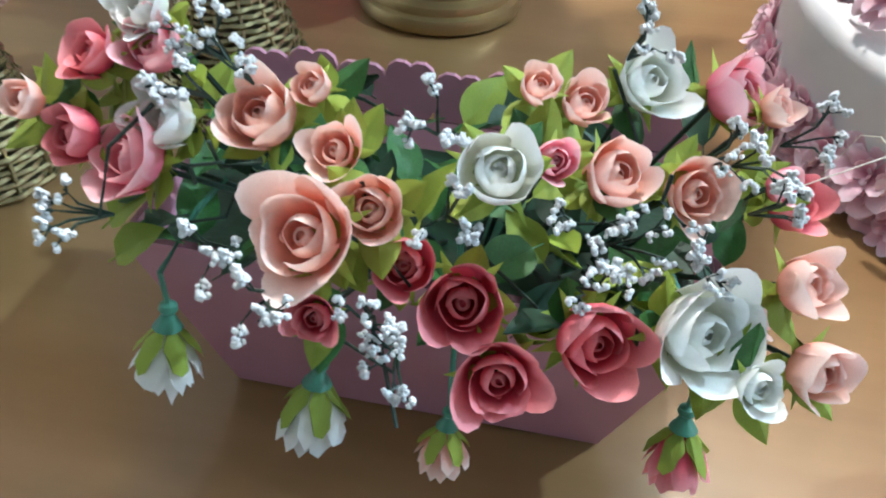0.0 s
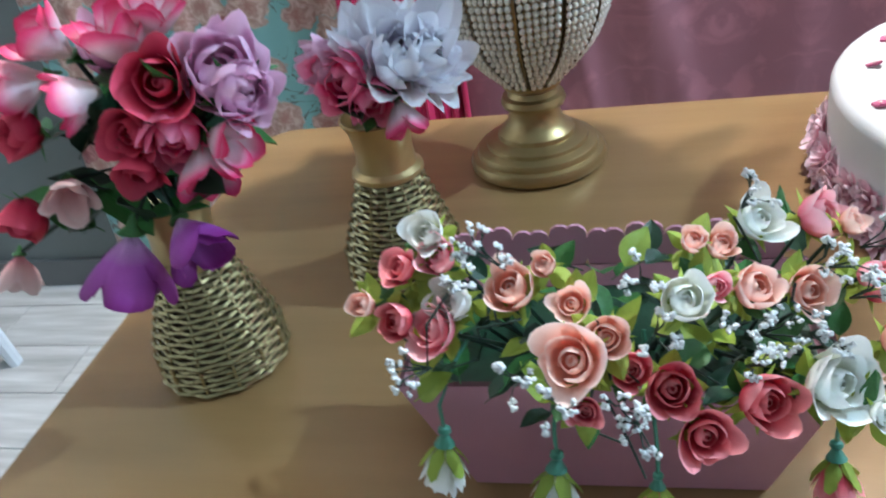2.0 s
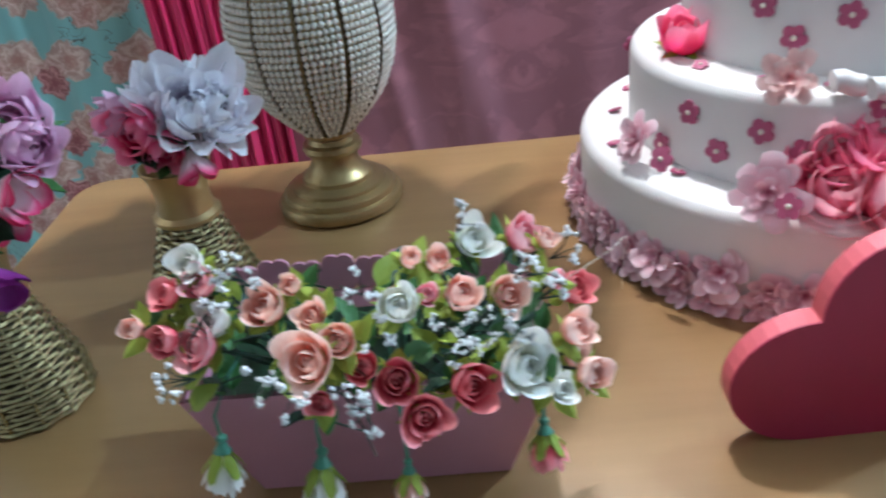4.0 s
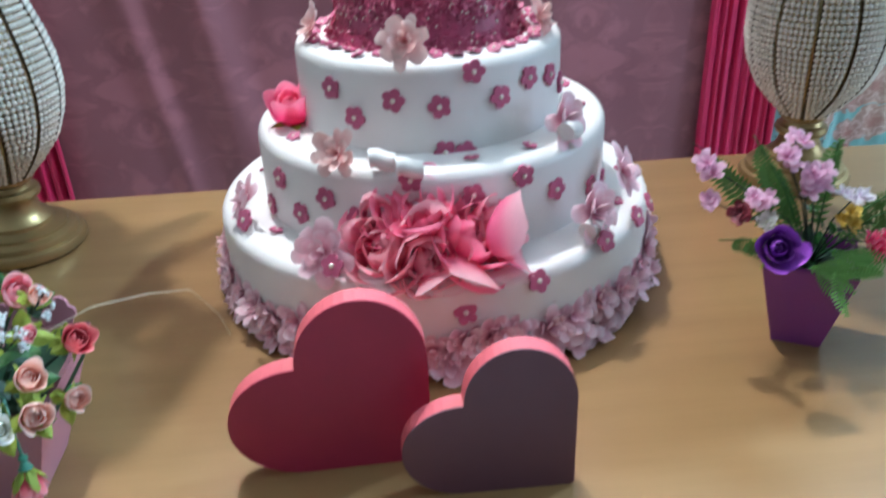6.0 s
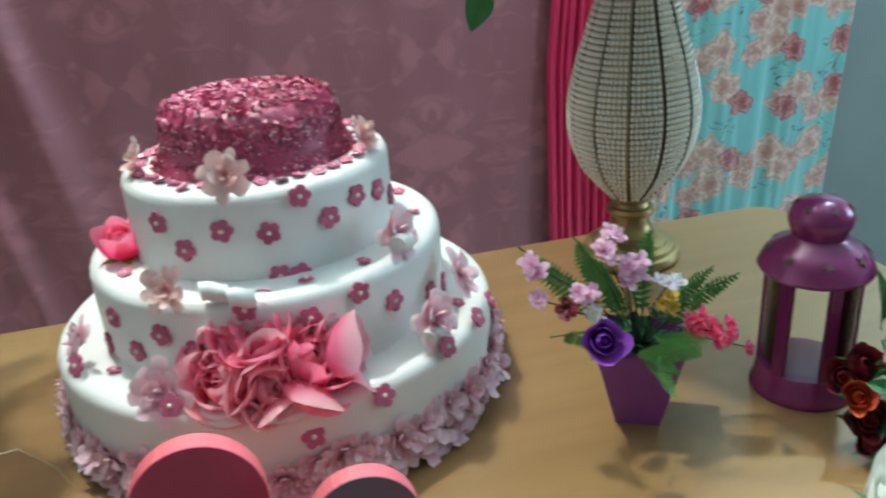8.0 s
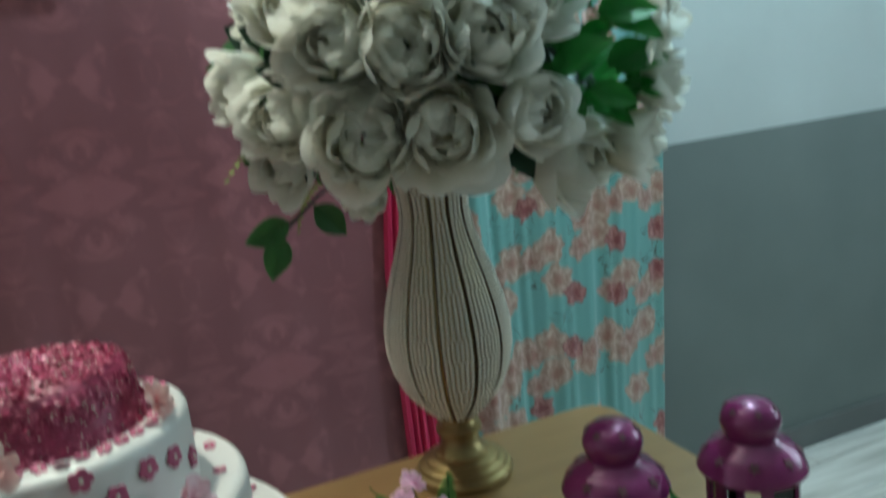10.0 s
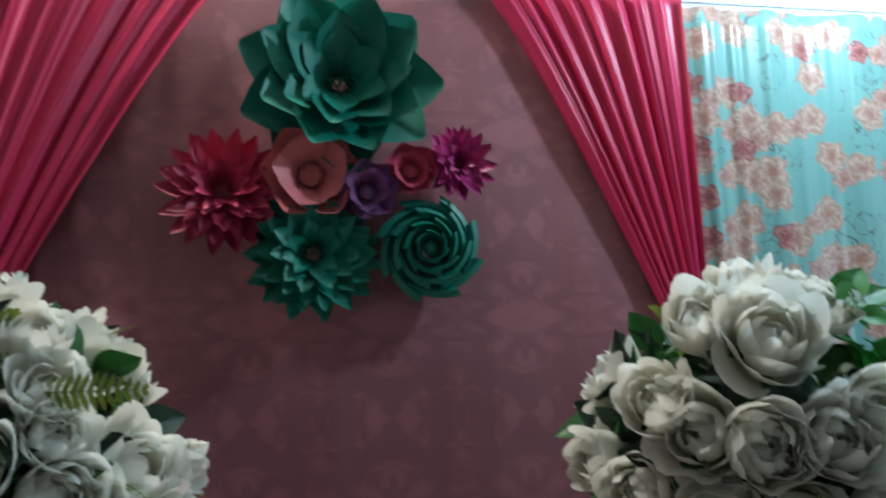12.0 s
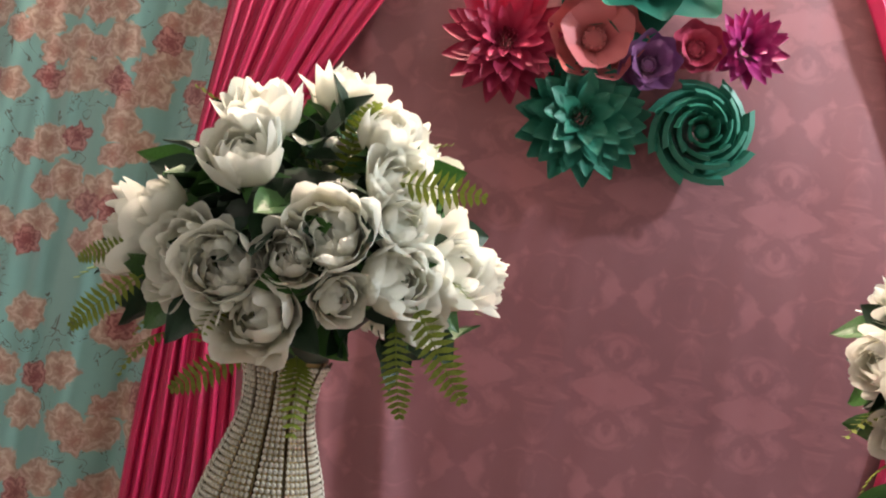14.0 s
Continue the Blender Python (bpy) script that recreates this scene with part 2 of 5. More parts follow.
CRIMSON = mat("crimson_silk", (0.6, 0.02, 0.1), 0.65, vary=0.15, bump=0.2, bump_scale=500, translucent=0.15,
              ramp=[(0.0, (0.25, 0.0, 0.02)), (0.6, (0.62, 0.015, 0.07)), (1.0, (0.74, 0.09, 0.16))])
HOT_PINK = mat("hot_pink_silk", (0.8, 0.1, 0.3), 0.6, vary=0.1, bump=0.2, bump_scale=500, translucent=0.52,
               ramp=[(0.0, (0.86, 0.02, 0.20)), (0.6, (0.95, 0.09, 0.30)), (1.0, (0.97, 0.36, 0.52))])
BLUSH_PINK = mat("blush_pink_silk", (0.9, 0.5, 0.6), 0.6, vary=0.1, bump=0.2, bump_scale=500, translucent=0.52,
                 ramp=[(0.0, (0.92, 0.06, 0.26)), (0.6, (0.95, 0.24, 0.40)), (1.0, (0.97, 0.62, 0.68))])
PURPLE = mat("purple_silk", (0.3, 0.02, 0.3), 0.6, vary=0.1, bump=0.2, bump_scale=500, translucent=0.2,
             ramp=[(0.0, (0.70, 0.48, 0.72)), (0.4, (0.42, 0.09, 0.46)), (1.0, (0.20, 0.005, 0.18))])
VIOLET = mat("violet_silk", (0.2, 0.03, 0.4), 0.6, vary=0.1, ramp=[(0.0, (0.08, 0.005, 0.15)), (1.0, (0.30, 0.07, 0.52))], translucent=0.15)
PALE_PINK = mat("pale_pink_silk", (0.8, 0.5, 0.5), 0.7, vary=0.08, translucent=0.2,
                ramp=[(0.0, (0.70, 0.18, 0.22)), (0.4, (0.80, 0.48, 0.46)), (1.0, (0.82, 0.64, 0.60))])
DARK_RED = mat("dark_red_silk", (0.2, 0.01, 0.02), 0.6, vary=0.2, ramp=[(0.0, (0.03, 0.0, 0.006)), (1.0, (0.20, 0.008, 0.022))])
ORANGE = mat("orange_red_silk", (0.6, 0.1, 0.03), 0.6, vary=0.2, ramp=[(0.0, (0.25, 0.01, 0.01)), (1.0, (0.62, 0.09, 0.03))])
LIME = mat("lime_leaf_cloth", (0.33, 0.42, 0.045), 0.55, vary=0.25, scale=60, translucent=0.25, bump=0.2)
LEAF = mat("green_leaf_cloth", (0.045, 0.15, 0.03), 0.42, vary=0.35, scale=25, translucent=0.15, bump=0.2)
DARK_LEAF = mat("dark_leaf_cloth", (0.012, 0.045, 0.018), 0.45, vary=0.3, scale=25, bump=0.2)
FERN_MAT = mat("fern_plastic", (0.20, 0.26, 0.03), 0.5, vary=0.3, scale=30, translucent=0.2)
STEM = mat("dark_green_stem", (0.012, 0.03, 0.018), 0.5, vary=0.2)
SAGE = mat("sea_green_plastic", (0.07, 0.22, 0.14), 0.45, vary=0.2)
GYP = mat("white_foam_blossom", (0.78, 0.8, 0.8), 0.85, vary=0.08, bump=0.5, bump_scale=900)
BOX_PAINT = mat("dusty_rose_paint", (0.56, 0.27, 0.34), 0.42, vary=0.10, scale=12, bump=0.08, bump_scale=300)
BOX_EDGE = mat("scorched_edge_hole_shade", (0.10, 0.03, 0.04), 0.7, vary=0.2)
GOLD = mat("antique_gold_paint", (0.36, 0.26, 0.11), 0.36, 0.75, vary=0.2, scale=22, bump=0.12, bump_scale=120)
WICKER = mat("gold_wicker", (0.40, 0.34, 0.17), 0.26, 0.8, vary=0.3, scale=60)
NECK_GOLD = mat("brushed_gold", (0.50, 0.37, 0.17), 0.33, 0.8, vary=0.15, scale=40)
PEARL = mat("pearl_bead", (0.86, 0.80, 0.68), 0.12, 0.1, vary=0.12, scale=300, coat=0.9)
RIB = mat("bronze_wire", (0.09, 0.06, 0.03), 0.45, 0.6, vary=0.2)
FONDANT = mat("white_fondant", (0.78, 0.76, 0.74), 0.42, vary=0.03, scale=9, bump=0.10, bump_scale=24)
BLOSSOM = mat("plum_blossom_paste", (0.46, 0.10, 0.20), 0.55, vary=0.2, scale=40)
RUFFLE = mat("dusty_pink_ruffle", (0.66, 0.33, 0.42), 0.65, vary=0.15, scale=30, translucent=0.15,
             ramp=[(0.0, (0.50, 0.10, 0.20)), (0.45, (0.78, 0.45, 0.53)), (1.0, (0.88, 0.70, 0.75))])
CAP = mat("raspberry_sugar", (0.36, 0.045, 0.115), 0.38, vary=0.35, scale=90, bump=0.3, bump_scale=300)
CAP_LIGHT = mat("raspberry_petal", (0.58, 0.15, 0.25), 0.45, vary=0.3, scale=90)
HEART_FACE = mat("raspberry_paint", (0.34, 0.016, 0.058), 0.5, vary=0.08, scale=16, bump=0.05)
# The hearts' edge colour is lightened to carry the light on their rims.
HEART_LIT_EDGE = mat("lit_salmon_paint", (0.55, 0.11, 0.13), 0.5, vary=0.08, scale=16, bump=0.05)
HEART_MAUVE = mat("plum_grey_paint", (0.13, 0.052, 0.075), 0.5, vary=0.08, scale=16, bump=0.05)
POT = mat("purple_lacquer", (0.22, 0.05, 0.25), 0.35, vary=0.08, scale=20)
LANTERN = mat("magenta_enamel", (0.20, 0.022, 0.115), 0.24, 0.2, vary=0.1, scale=20, coat=0.3)
TEAL_CARD = mat("teal_card", (0.012, 0.17, 0.115), 0.5, vary=0.15, scale=6, bump=0.1, bump_scale=250)
RED_CARD = mat("raspberry_card", (0.40, 0.022, 0.075), 0.55, vary=0.12, scale=8)
PEACH_CARD = mat("salmon_card", (0.56, 0.15, 0.16), 0.5, vary=0.1, scale=8)
PURPLE_CARD = mat("purple_foil_card", (0.30, 0.12, 0.28), 0.28, 0.5, vary=0.2, scale=20)
PINK_CARD = mat("rose_card", (0.45, 0.05, 0.10), 0.45, vary=0.1, scale=8)
MAG_CARD = mat("magenta_card", (0.40, 0.02, 0.16), 0.5, vary=0.12, scale=8)
CURTAIN = mat("fuchsia_satin", (0.50, 0.013, 0.080), 0.42, vary=0.08, scale=6, bump=0.08, bump_scale=500, sheen=0.04)
DAMASK, FLORAL, LAMINATE = damask(), floral(), table_laminate()
WALL_WHITE = mix_noise("white_wall_paint", [(0.3, (0.50, 0.51, 0.50)), (0.7, (0.57, 0.58, 0.57))], 2.5, 6, 0.75, bump=0.25, fine=60)
WALL_GREY = mix_noise("grey_green_wall_paint", [(0.3, (0.15, 0.165, 0.155)), (0.7, (0.185, 0.20, 0.19))], 2.5, 6, 0.55, bump=0.2, fine=60)
TILE = mix_noise("streaked_grey_tile", [(0.3, (0.34, 0.33, 0.31)), (0.5, (0.48, 0.47, 0.45)), (0.7, (0.62, 0.61, 0.59))], 5, 7, 0.35, stretch=(0.6, 6, 1), bump=0.04)
SKIRT = mat("dark_grey_tile", (0.13, 0.13, 0.125), 0.4, vary=0.2, scale=8)
GROUT = mat("dark_grout", (0.16, 0.15, 0.14), 0.9)
PLASTIC = mat("white_plastic", (0.66, 0.70, 0.74), 0.4, vary=0.05)
DARK_WOOD = mat("dark_brown_wood", (0.05, 0.03, 0.02), 0.5, vary=0.2)


# ---- mesh building ----
class Build:
    """Gathers vertices, faces and a value from root to tip for each vertex."""

    def __init__(self):
        self.v, self.f, self.t, self.m = [], [], [], []

    def grid(self, points, rows, cols, tips=None, slot=0, close=False):
        o = len(self.v)
        self.v += points
        self.t += tips or [0.5] * len(points)
        for i in range(rows - 1):
            for j in range(cols if close else cols - 1):
                k = (j + 1) % cols
                self.f.append((o + i * cols + j, o + i * cols + k, o + (i + 1) * cols + k, o + (i + 1) * cols + j))
                self.m.append(slot)

    def face(self, points, slot=0, tips=None):
        o = len(self.v)
        self.v += points
        self.t += tips or [0.5] * len(points)
        self.f.append(tuple(range(o, o + len(points))))
        self.m.append(slot)

    def lathe(self, profile, n=32, slot=0, centre=(0, 0, 0), caps=True):
        pts = []
        for r, z in profile:
            for j in range(n):
                a = 2 * math.pi * j / n
                pts.append(Vector((centre[0] + r * math.cos(a), centre[1] + r * math.sin(a), centre[2] + z)))
        self.grid(pts, len(profile), n, slot=slot, close=True)
        if caps:
            self.face(pts[:n][::-1], slot)
            self.face(pts[-n:], slot)

    def tube(self, path, r0, r1=None, n=6, slot=0):
        r1 = r0 if r1 is None else r1
        pts = []
        for i, p in enumerate(path):
            d = (Vector(path[min(i + 1, len(path) - 1)]) - Vector(path[max(i - 1, 0)])).normalized()
            s = d.orthogonal().normalized()
            u = d.cross(s)
            r = r0 + (r1 - r0) * i / max(1, len(path) - 1)
            for j in range(n):
                a = 2 * math.pi * j / n
                pts.append(Vector(p) + s * r * math.cos(a) + u * r * math.sin(a))
        self.grid(pts, len(path), n, slot=slot, close=True)
        self.face(pts[:n][::-1], slot)
        self.face(pts[-n:], slot)

    def box(self, x0, x1, y0, y1, z0, z1, slot=0):
        c = [Vector((x, y, z)) for z in (z0, z1) for y in (y0, y1) for x in (x0, x1)]
        for q in ((0, 2, 3, 1), (4, 5, 7, 6), (0, 1, 5, 4), (2, 6, 7, 3), (0, 4, 6, 2), (1, 3, 7, 5)):
            self.face([c[i] for i in q], slot)

    def ball(self, c, r, n=6, slot=0, squash=1.0):
        self.lathe([(r * math.sin(math.pi * k / n) + 1e-5, -r * squash * math.cos(math.pi * k / n)) for k in range(n + 1)], n + 1, slot, c, False)

    def data(self, name, *mats, smooth=True, crease=40):
        me = bpy.data.meshes.new(name)
        me.from_pydata([tuple(p) for p in self.v], [], self.f)
        uv = me.uv_layers.new(name="UVMap")
        idx = np.empty(len(me.loops), np.int32)
        me.loops.foreach_get("vertex_index", idx)
        co = np.zeros((len(idx), 2), np.float32)
        co[:, 1] = np.array(self.t, np.float32)[idx]
        co[:, 0] = 0.5
        uv.data.foreach_set("uv", co.ravel())
        for mt in mats:
            me.materials.append(mt)
        me.polygons.foreach_set("material_index", self.m)
        if smooth:
            me.polygons.foreach_set("use_smooth", [True] * len(me.polygons))
        if smooth:
            me.set_sharp_from_angle(angle=radians(crease))
        me.update()
        return me


def turned(p, direction, size=1.0, spin=0.0):
    """A pose at p whose z axis points along direction."""
    q = Vector(direction).normalized().to_track_quat("Z", "Y")
    return Matrix.Translation(p) @ q.to_matrix().to_4x4() @ Matrix.Rotation(spin, 4, "Z") @ Matrix.Scale(size, 4)


def part(name, data, parent, m=None, label="", kind=""):
    ob = new(name, data)
    ob.parent = parent
    if m is not None:
        ob.matrix_basis = m
    return tagged(ob, label, kind=kind)


def thing(name, place, label, category, group=""):
    ob = new(name)
    ob.location = place
    ob.empty_display_size = 0.05
    return tagged(ob, label, category, group)


def structure(name, b, *mats, label="", smooth=False):
    return tagged(new(name, b.data(name, *mats, smooth=smooth)), label, name.split("_")[0], kind="structure")


def petal(b, phi, r, h, lean, width, curl, n=5, m=5, slot=0, base=0.0, point=0.0):
    """A cupped petal round the z axis: it rises by h, leans out by lean and curls at its edge."""
    pts, tips = [], []
    wob = random.uniform(-1, 1)
    for i in range(n):
        v = i / (n - 1)
        for j in range(m):
            u = 2 * j / (m - 1) - 1
            edge = 1 - (0.10 * u * u + 0.24 * u ** 4) * v - point * abs(u) * v * 0.35
            vv = v * edge
            rad = base + r * math.sin(min(1, vv * 1.15) * math.pi / 2) + lean * vv * vv
            z = h * vv - curl * max(0, vv - 0.55) ** 2 * 4 * (1 + 0.5 * abs(u))
            rad += curl * max(0, vv - 0.55) * 1.2 + 0.07 * r * wob * math.sin(4 * u + 3 * v + 5 * wob)
            z += 0.06 * h * v * v * math.sin(3.5 * u + 9 * wob)
            a = phi + u * width * (0.35 + 0.65 * math.sin(math.pi * min(1, 0.12 + v * 0.62)))
            pts.append(Vector((rad * math.cos(a), rad * math.sin(a), z)))
            tips.append(v)
    b.grid(pts, n, m, tips, slot)


def shell(b, phi, r, t1, width, flare=0.2, ruffle=0.05, n=8, m=9, slot=0, lift=0.5, t0=2.75):
    """A cupped petal on a sphere round (0, 0, lift), from the calyx up to the polar angle t1, its rim turned out and wavy."""
    pts, tips = [], []
    ph = random.uniform(0, 6.3)
    for i in range(n):
        v = i / (n - 1)
        for j in range(m):
            u = 2 * j / (m - 1) - 1
            vv = v * (1 - 0.04 * u * u - 0.10 * u ** 4 + 0.8 * ruffle * v * math.sin(2.6 * u + ph))
            th = t0 + (t1 - t0) * vv
            q = r * (1 + 6 * flare * max(0, vv - 0.6) ** 2 + ruffle * vv * math.sin(3.2 * u + ph) + 0.6 * ruffle * vv * vv * math.sin(5 * u + 2 * ph + 3 * v)) * (1 + 0.06 * u)
            a = phi + u * width * (0.45 + 0.55 * math.sin(math.pi * min(1, 0.15 + 0.6 * v)))
            pts.append(Vector((q * math.sin(th) * math.cos(a), q * math.sin(th) * math.sin(a), lift + 0.92 * q * math.cos(th))))
            tips.append(v)
    b.grid(pts, n, m, tips, slot)


def rose_data(name, mt, seed, openness=1.0, petals=(2, 3, 4, 5), leafy=LIME, full=False, ruffle=0.05):
    """A silk rose of radius about 1 that opens along z, with green sepals below; full: a ruffled ball of petals."""
    random.seed(seed)
    b = Build()
    if full:
        rows = zip(petals, (0.30, 0.48, 0.64, 0.78, 0.90), (0.22, 0.42, 0.68, 1.0, 1.3), (0.1, 0.2, 0.25, 0.3, 0.3))
    else:
        rows = zip(petals, (0.18, 0.36, 0.56, 0.76), (0.42, 0.60, 0.86, 1.16), (0.05, 0.16, 0.30, 0.42))
        b.ball((0, 0, 0.42), 0.14, 6)
    for k, (c, r, t1, fl) in enumerate(rows):
        for i in range(c):
            phi = 2 * math.pi * (i + random.uniform(-0.18, 0.18)) / c + k * 1.1
            shell(b, phi, r * random.uniform(0.94, 1.07) * (0.6 + 0.4 * openness), t1 * random.uniform(0.85, 1.15) * openness, math.pi / c * random.uniform(1.25, 1.6), fl * random.uniform(0.4, 1.5), ruffle * random.uniform(0.6, 1.5))
    for i in range(5):
        petal(b, 2 * math.pi * i / 5 + 0.3, 0.62, 0.10, 0.42, 0.42, 0.10, 4, 3, 1, base=0.05, point=0.9)
    return b.data(name, mt, leafy, crease=120)


def bud_data(name, mt, seed, leafy=LIME):
    """A half-closed flower that hangs along +z from its calyx, petals spread like a skirt."""
    random.seed(seed)
    b = Build()
    for k in range(3):
        for i in range(6):
            petal(b, 2 * math.pi * (i + 0.4 * k) / 6, 0.30 + 0.09 * k, 1.50 - 0.14 * k + random.uniform(-0.1, 0.1), 0.24, 0.68, random.uniform(-0.02, 0.05), 6, 5, 0, point=random.uniform(0, 0.8))
    for i in range(5):
        petal(b, 2 * math.pi * i / 5, 0.54, 0.95, 0.16, 0.60, 0.03, 5, 5, 1, point=0.7)
    b.lathe([(0.05, -0.45), (0.17, -0.38), (0.19, -0.26), (0.12, -0.18), (0.22, 0.02), (0.3, 0.14)], 10, 2)
    return b.data(name, mt, leafy, SAGE)


def leaf_data(name, mt, fold=0.25, bend=0.3):
    b = Build()
    pts, tips = [], []
    for i in range(8):
        v = i / 7
        w = 0.30 * math.sin(math.pi * v ** 0.8) ** 0.9 + 0.004
        for u in (-1, -0.5, 0, 0.5, 1):
            pts.append(Vector((v, u * w, fold * abs(u) * w * 1.6 - bend * v * v * 0.5 + 0.02 * math.sin(14 * v) * abs(u))))
            tips.append(v)
    b.grid(pts, 8, 5, tips)
    b.tube([(-0.15, 0, 0.02), (0.3, 0, -0.01), (0.95, 0, -bend * 0.46)], 0.014, 0.004, 4)
    return b.data(name, mt)


def fern_data(name, mt):
    b = Build()
    spine = [Vector((v, 0, 0.28 * math.sin(v * 1.9) - 0.3 * v * v)) for v in [i / 13 for i in range(14)]]
    b.tube(spine, 0.012, 0.004, 4)
    for i, p in enumerate(spine[1:], 1):
        ln = 0.20 * math.sin(math.pi * (0.12 + 0.86 * i / 14)) + 0.02
        for s in (-1, 1):
            d, w = Vector((0.35, s, -0.15)).normalized(), Vector((0.022, 0, 0))
            b.face([p - w, p + d * ln * 0.5 - w * 1.3, p + d * ln, p + d * ln * 0.5 + w * 1.5, p + w])
    return b.data(name, mt)


def blossom_data(name, mt, petals=5, heart=None):
    """A small flat five-petalled blossom that faces +z, with a raised heart."""
    b = Build()
    for i in range(petals):
        a = 2 * math.pi * i / petals
        c = Vector((0.56 * math.cos(a), 0.56 * math.sin(a), 0.0))
        ring = [c + Vector((0.40 * math.cos(k * math.pi / 4), 0.40 * math.sin(k * math.pi / 4), 0.10)) for k in range(8)]
        low = [p - Vector((0, 0, 0.25)) for p in ring]
        b.face(ring)
        b.grid(low + ring, 2, 8, close=True)
    b.ball((0, 0, 0.12), 0.22, 5, 1, 0.7)
    return b.data(name, mt, heart or mt)


def frill_data(name, mt, seed, layers=3):
    """A ruffled carnation-like flower of radius about 1, facing +z."""
    random.seed(seed)
    b = Build()
    for k in range(layers):
        c = 5 + k
        for i in range(c):
            petal(b, 2 * math.pi * (i + random.uniform(-0.25, 0.25)) / c + k, 0.34 + 0.30 * k, 0.72 - 0.17 * k + random.uniform(-0.25, 0.2), 0.16 * k + random.uniform(-0.12, 0.15), math.pi / c * random.uniform(0.9, 1.5), random.uniform(-0.15, 0.35), 5, 6, point=random.uniform(0, 0.6))
    return b.data(name, mt, crease=120)


LEAVES = {k: leaf_data(k + "_leaf", m) for k, m in (("lime", LIME), ("green", LEAF), ("dark", DARK_LEAF))}
FERN = fern_data("fern", FERN_MAT)
FERN_GREEN = fern_data("fern_green", mat("mid_green_plastic", (0.13, 0.28, 0.06), 0.5, vary=0.3, translucent=0.2))
# Brighter copy of the leaf, with the light from the right in its colour.
LIT_LEAF = leaf_data("lit_leaf", mat("lit_green_cloth", (0.055, 0.27, 0.035), 0.4, vary=0.3, translucent=0.3, bump=0.2))
COLOURS = {"white": WHITE, "peach": PEACH, "pink": PINK, "red": RED}
SMALL_ROSES = {c: [rose_data(c + "_rose", m, 11 * i + 3, 1.0 - 0.12 * i) for i in range(3)] for c, m in COLOURS.items()}
SMALL_BUDS = {c: bud_data(c + "_bud", m, 7) for c, m in COLOURS.items()}


# ---- the room ----
WALL_Y = 1.65
X0, X1, Y0, ZC, DADO = -2.6, 4.3, -6.2, 3.75, 1.09


def wall_pair(name, x0, x1, y0, y1, hole=None):
    """A wall with a grey-green dado below and white paint above; hole: (from, to, sill, head) along its longer side."""
    b = Build()
    longx = x1 - x0 > y1 - y0
    spans = [((x0 if longx else y0), (x1 if longx else y1), 0.0, ZC)]
    if hole:
        a, c, s, h = hole
        lo, hi = spans[0][0], spans[0][1]
        spans = [(lo, a, 0.0, ZC), (c, hi, 0.0, ZC), (a, c, 0.0, s), (a, c, h, ZC)]
    for a, c, s, h in spans:
        for z0, z1, slot in ((s, min(h, DADO), 1), (max(s, DADO), h, 0)):
            if z1 - z0 > 0.001:
                if longx:
                    b.box(a, c, y0, y1, z0, z1, slot)
                else:
                    b.box(x0, x1, a, c, z0, z1, slot)
    return structure(name, b, WALL_WHITE, WALL_GREY, label="plastered wall, grey-green below and white above")


wall_pair("wall_north", X0, X1, WALL_Y, WALL_Y + 0.15)
# The openings in the side walls are unseen, added for the fill areas.
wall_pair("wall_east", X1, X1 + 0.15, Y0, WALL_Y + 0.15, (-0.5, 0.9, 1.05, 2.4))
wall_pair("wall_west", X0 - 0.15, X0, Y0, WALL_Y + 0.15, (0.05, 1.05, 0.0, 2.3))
wall_pair("wall_south", X0, X1, Y0 - 0.15, Y0)
b = Build()
b.box(X0 - 0.15, X1 + 0.15, Y0 - 0.15, WALL_Y + 0.15, ZC, ZC + 0.12)
structure("ceiling", b, WALL_WHITE, label="plain white ceiling")
b = Build()
b.box(X0 - 1.5, X1 + 0.15, Y0 - 0.15, WALL_Y + 0.15, -0.12, -0.006)
floor = structure("floor", b, GROUT, label="grey streaked plank tile floor")
b = Build()
b.box(X0, X1, WALL_Y - 0.014, WALL_Y - 0.001, 0.0, 0.085)
structure("baseboard", b, SKIRT, label="grey tile skirting along the wall")


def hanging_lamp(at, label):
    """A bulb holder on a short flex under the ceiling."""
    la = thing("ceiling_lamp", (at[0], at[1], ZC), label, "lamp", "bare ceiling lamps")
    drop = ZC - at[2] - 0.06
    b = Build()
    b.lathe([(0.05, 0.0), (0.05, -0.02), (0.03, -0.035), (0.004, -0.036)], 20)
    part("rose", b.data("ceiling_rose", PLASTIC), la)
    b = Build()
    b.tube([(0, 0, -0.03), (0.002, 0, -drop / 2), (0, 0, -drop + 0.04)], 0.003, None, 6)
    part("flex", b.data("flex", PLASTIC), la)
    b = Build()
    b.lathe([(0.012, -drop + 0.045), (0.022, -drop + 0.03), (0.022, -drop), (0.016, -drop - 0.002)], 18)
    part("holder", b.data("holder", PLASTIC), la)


bracket = thing("wall_lamp", (WARM_LAMP[0], WALL_Y, WARM_LAMP[2]), "white wall lamp holder with a warm bulb", "lamp")
b = Build()
b.lathe([(0.045, 0.0), (0.045, 0.012), (0.03, 0.022), (0.018, 0.024)], 20)
part("plate", b.data("plate", PLASTIC), bracket, pose(0, 0, 0.10, 90, 0, 0))
b = Build()
b.tube([(0, -0.02, 0.10), (0, -0.10, 0.13), (0, -0.15, 0.10), (0, -0.15, 0.06)], 0.008, None, 8)
part("arm", b.data("arm", PLASTIC), bracket)
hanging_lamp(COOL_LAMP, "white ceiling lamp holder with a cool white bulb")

# ---- cloths on the wall ----


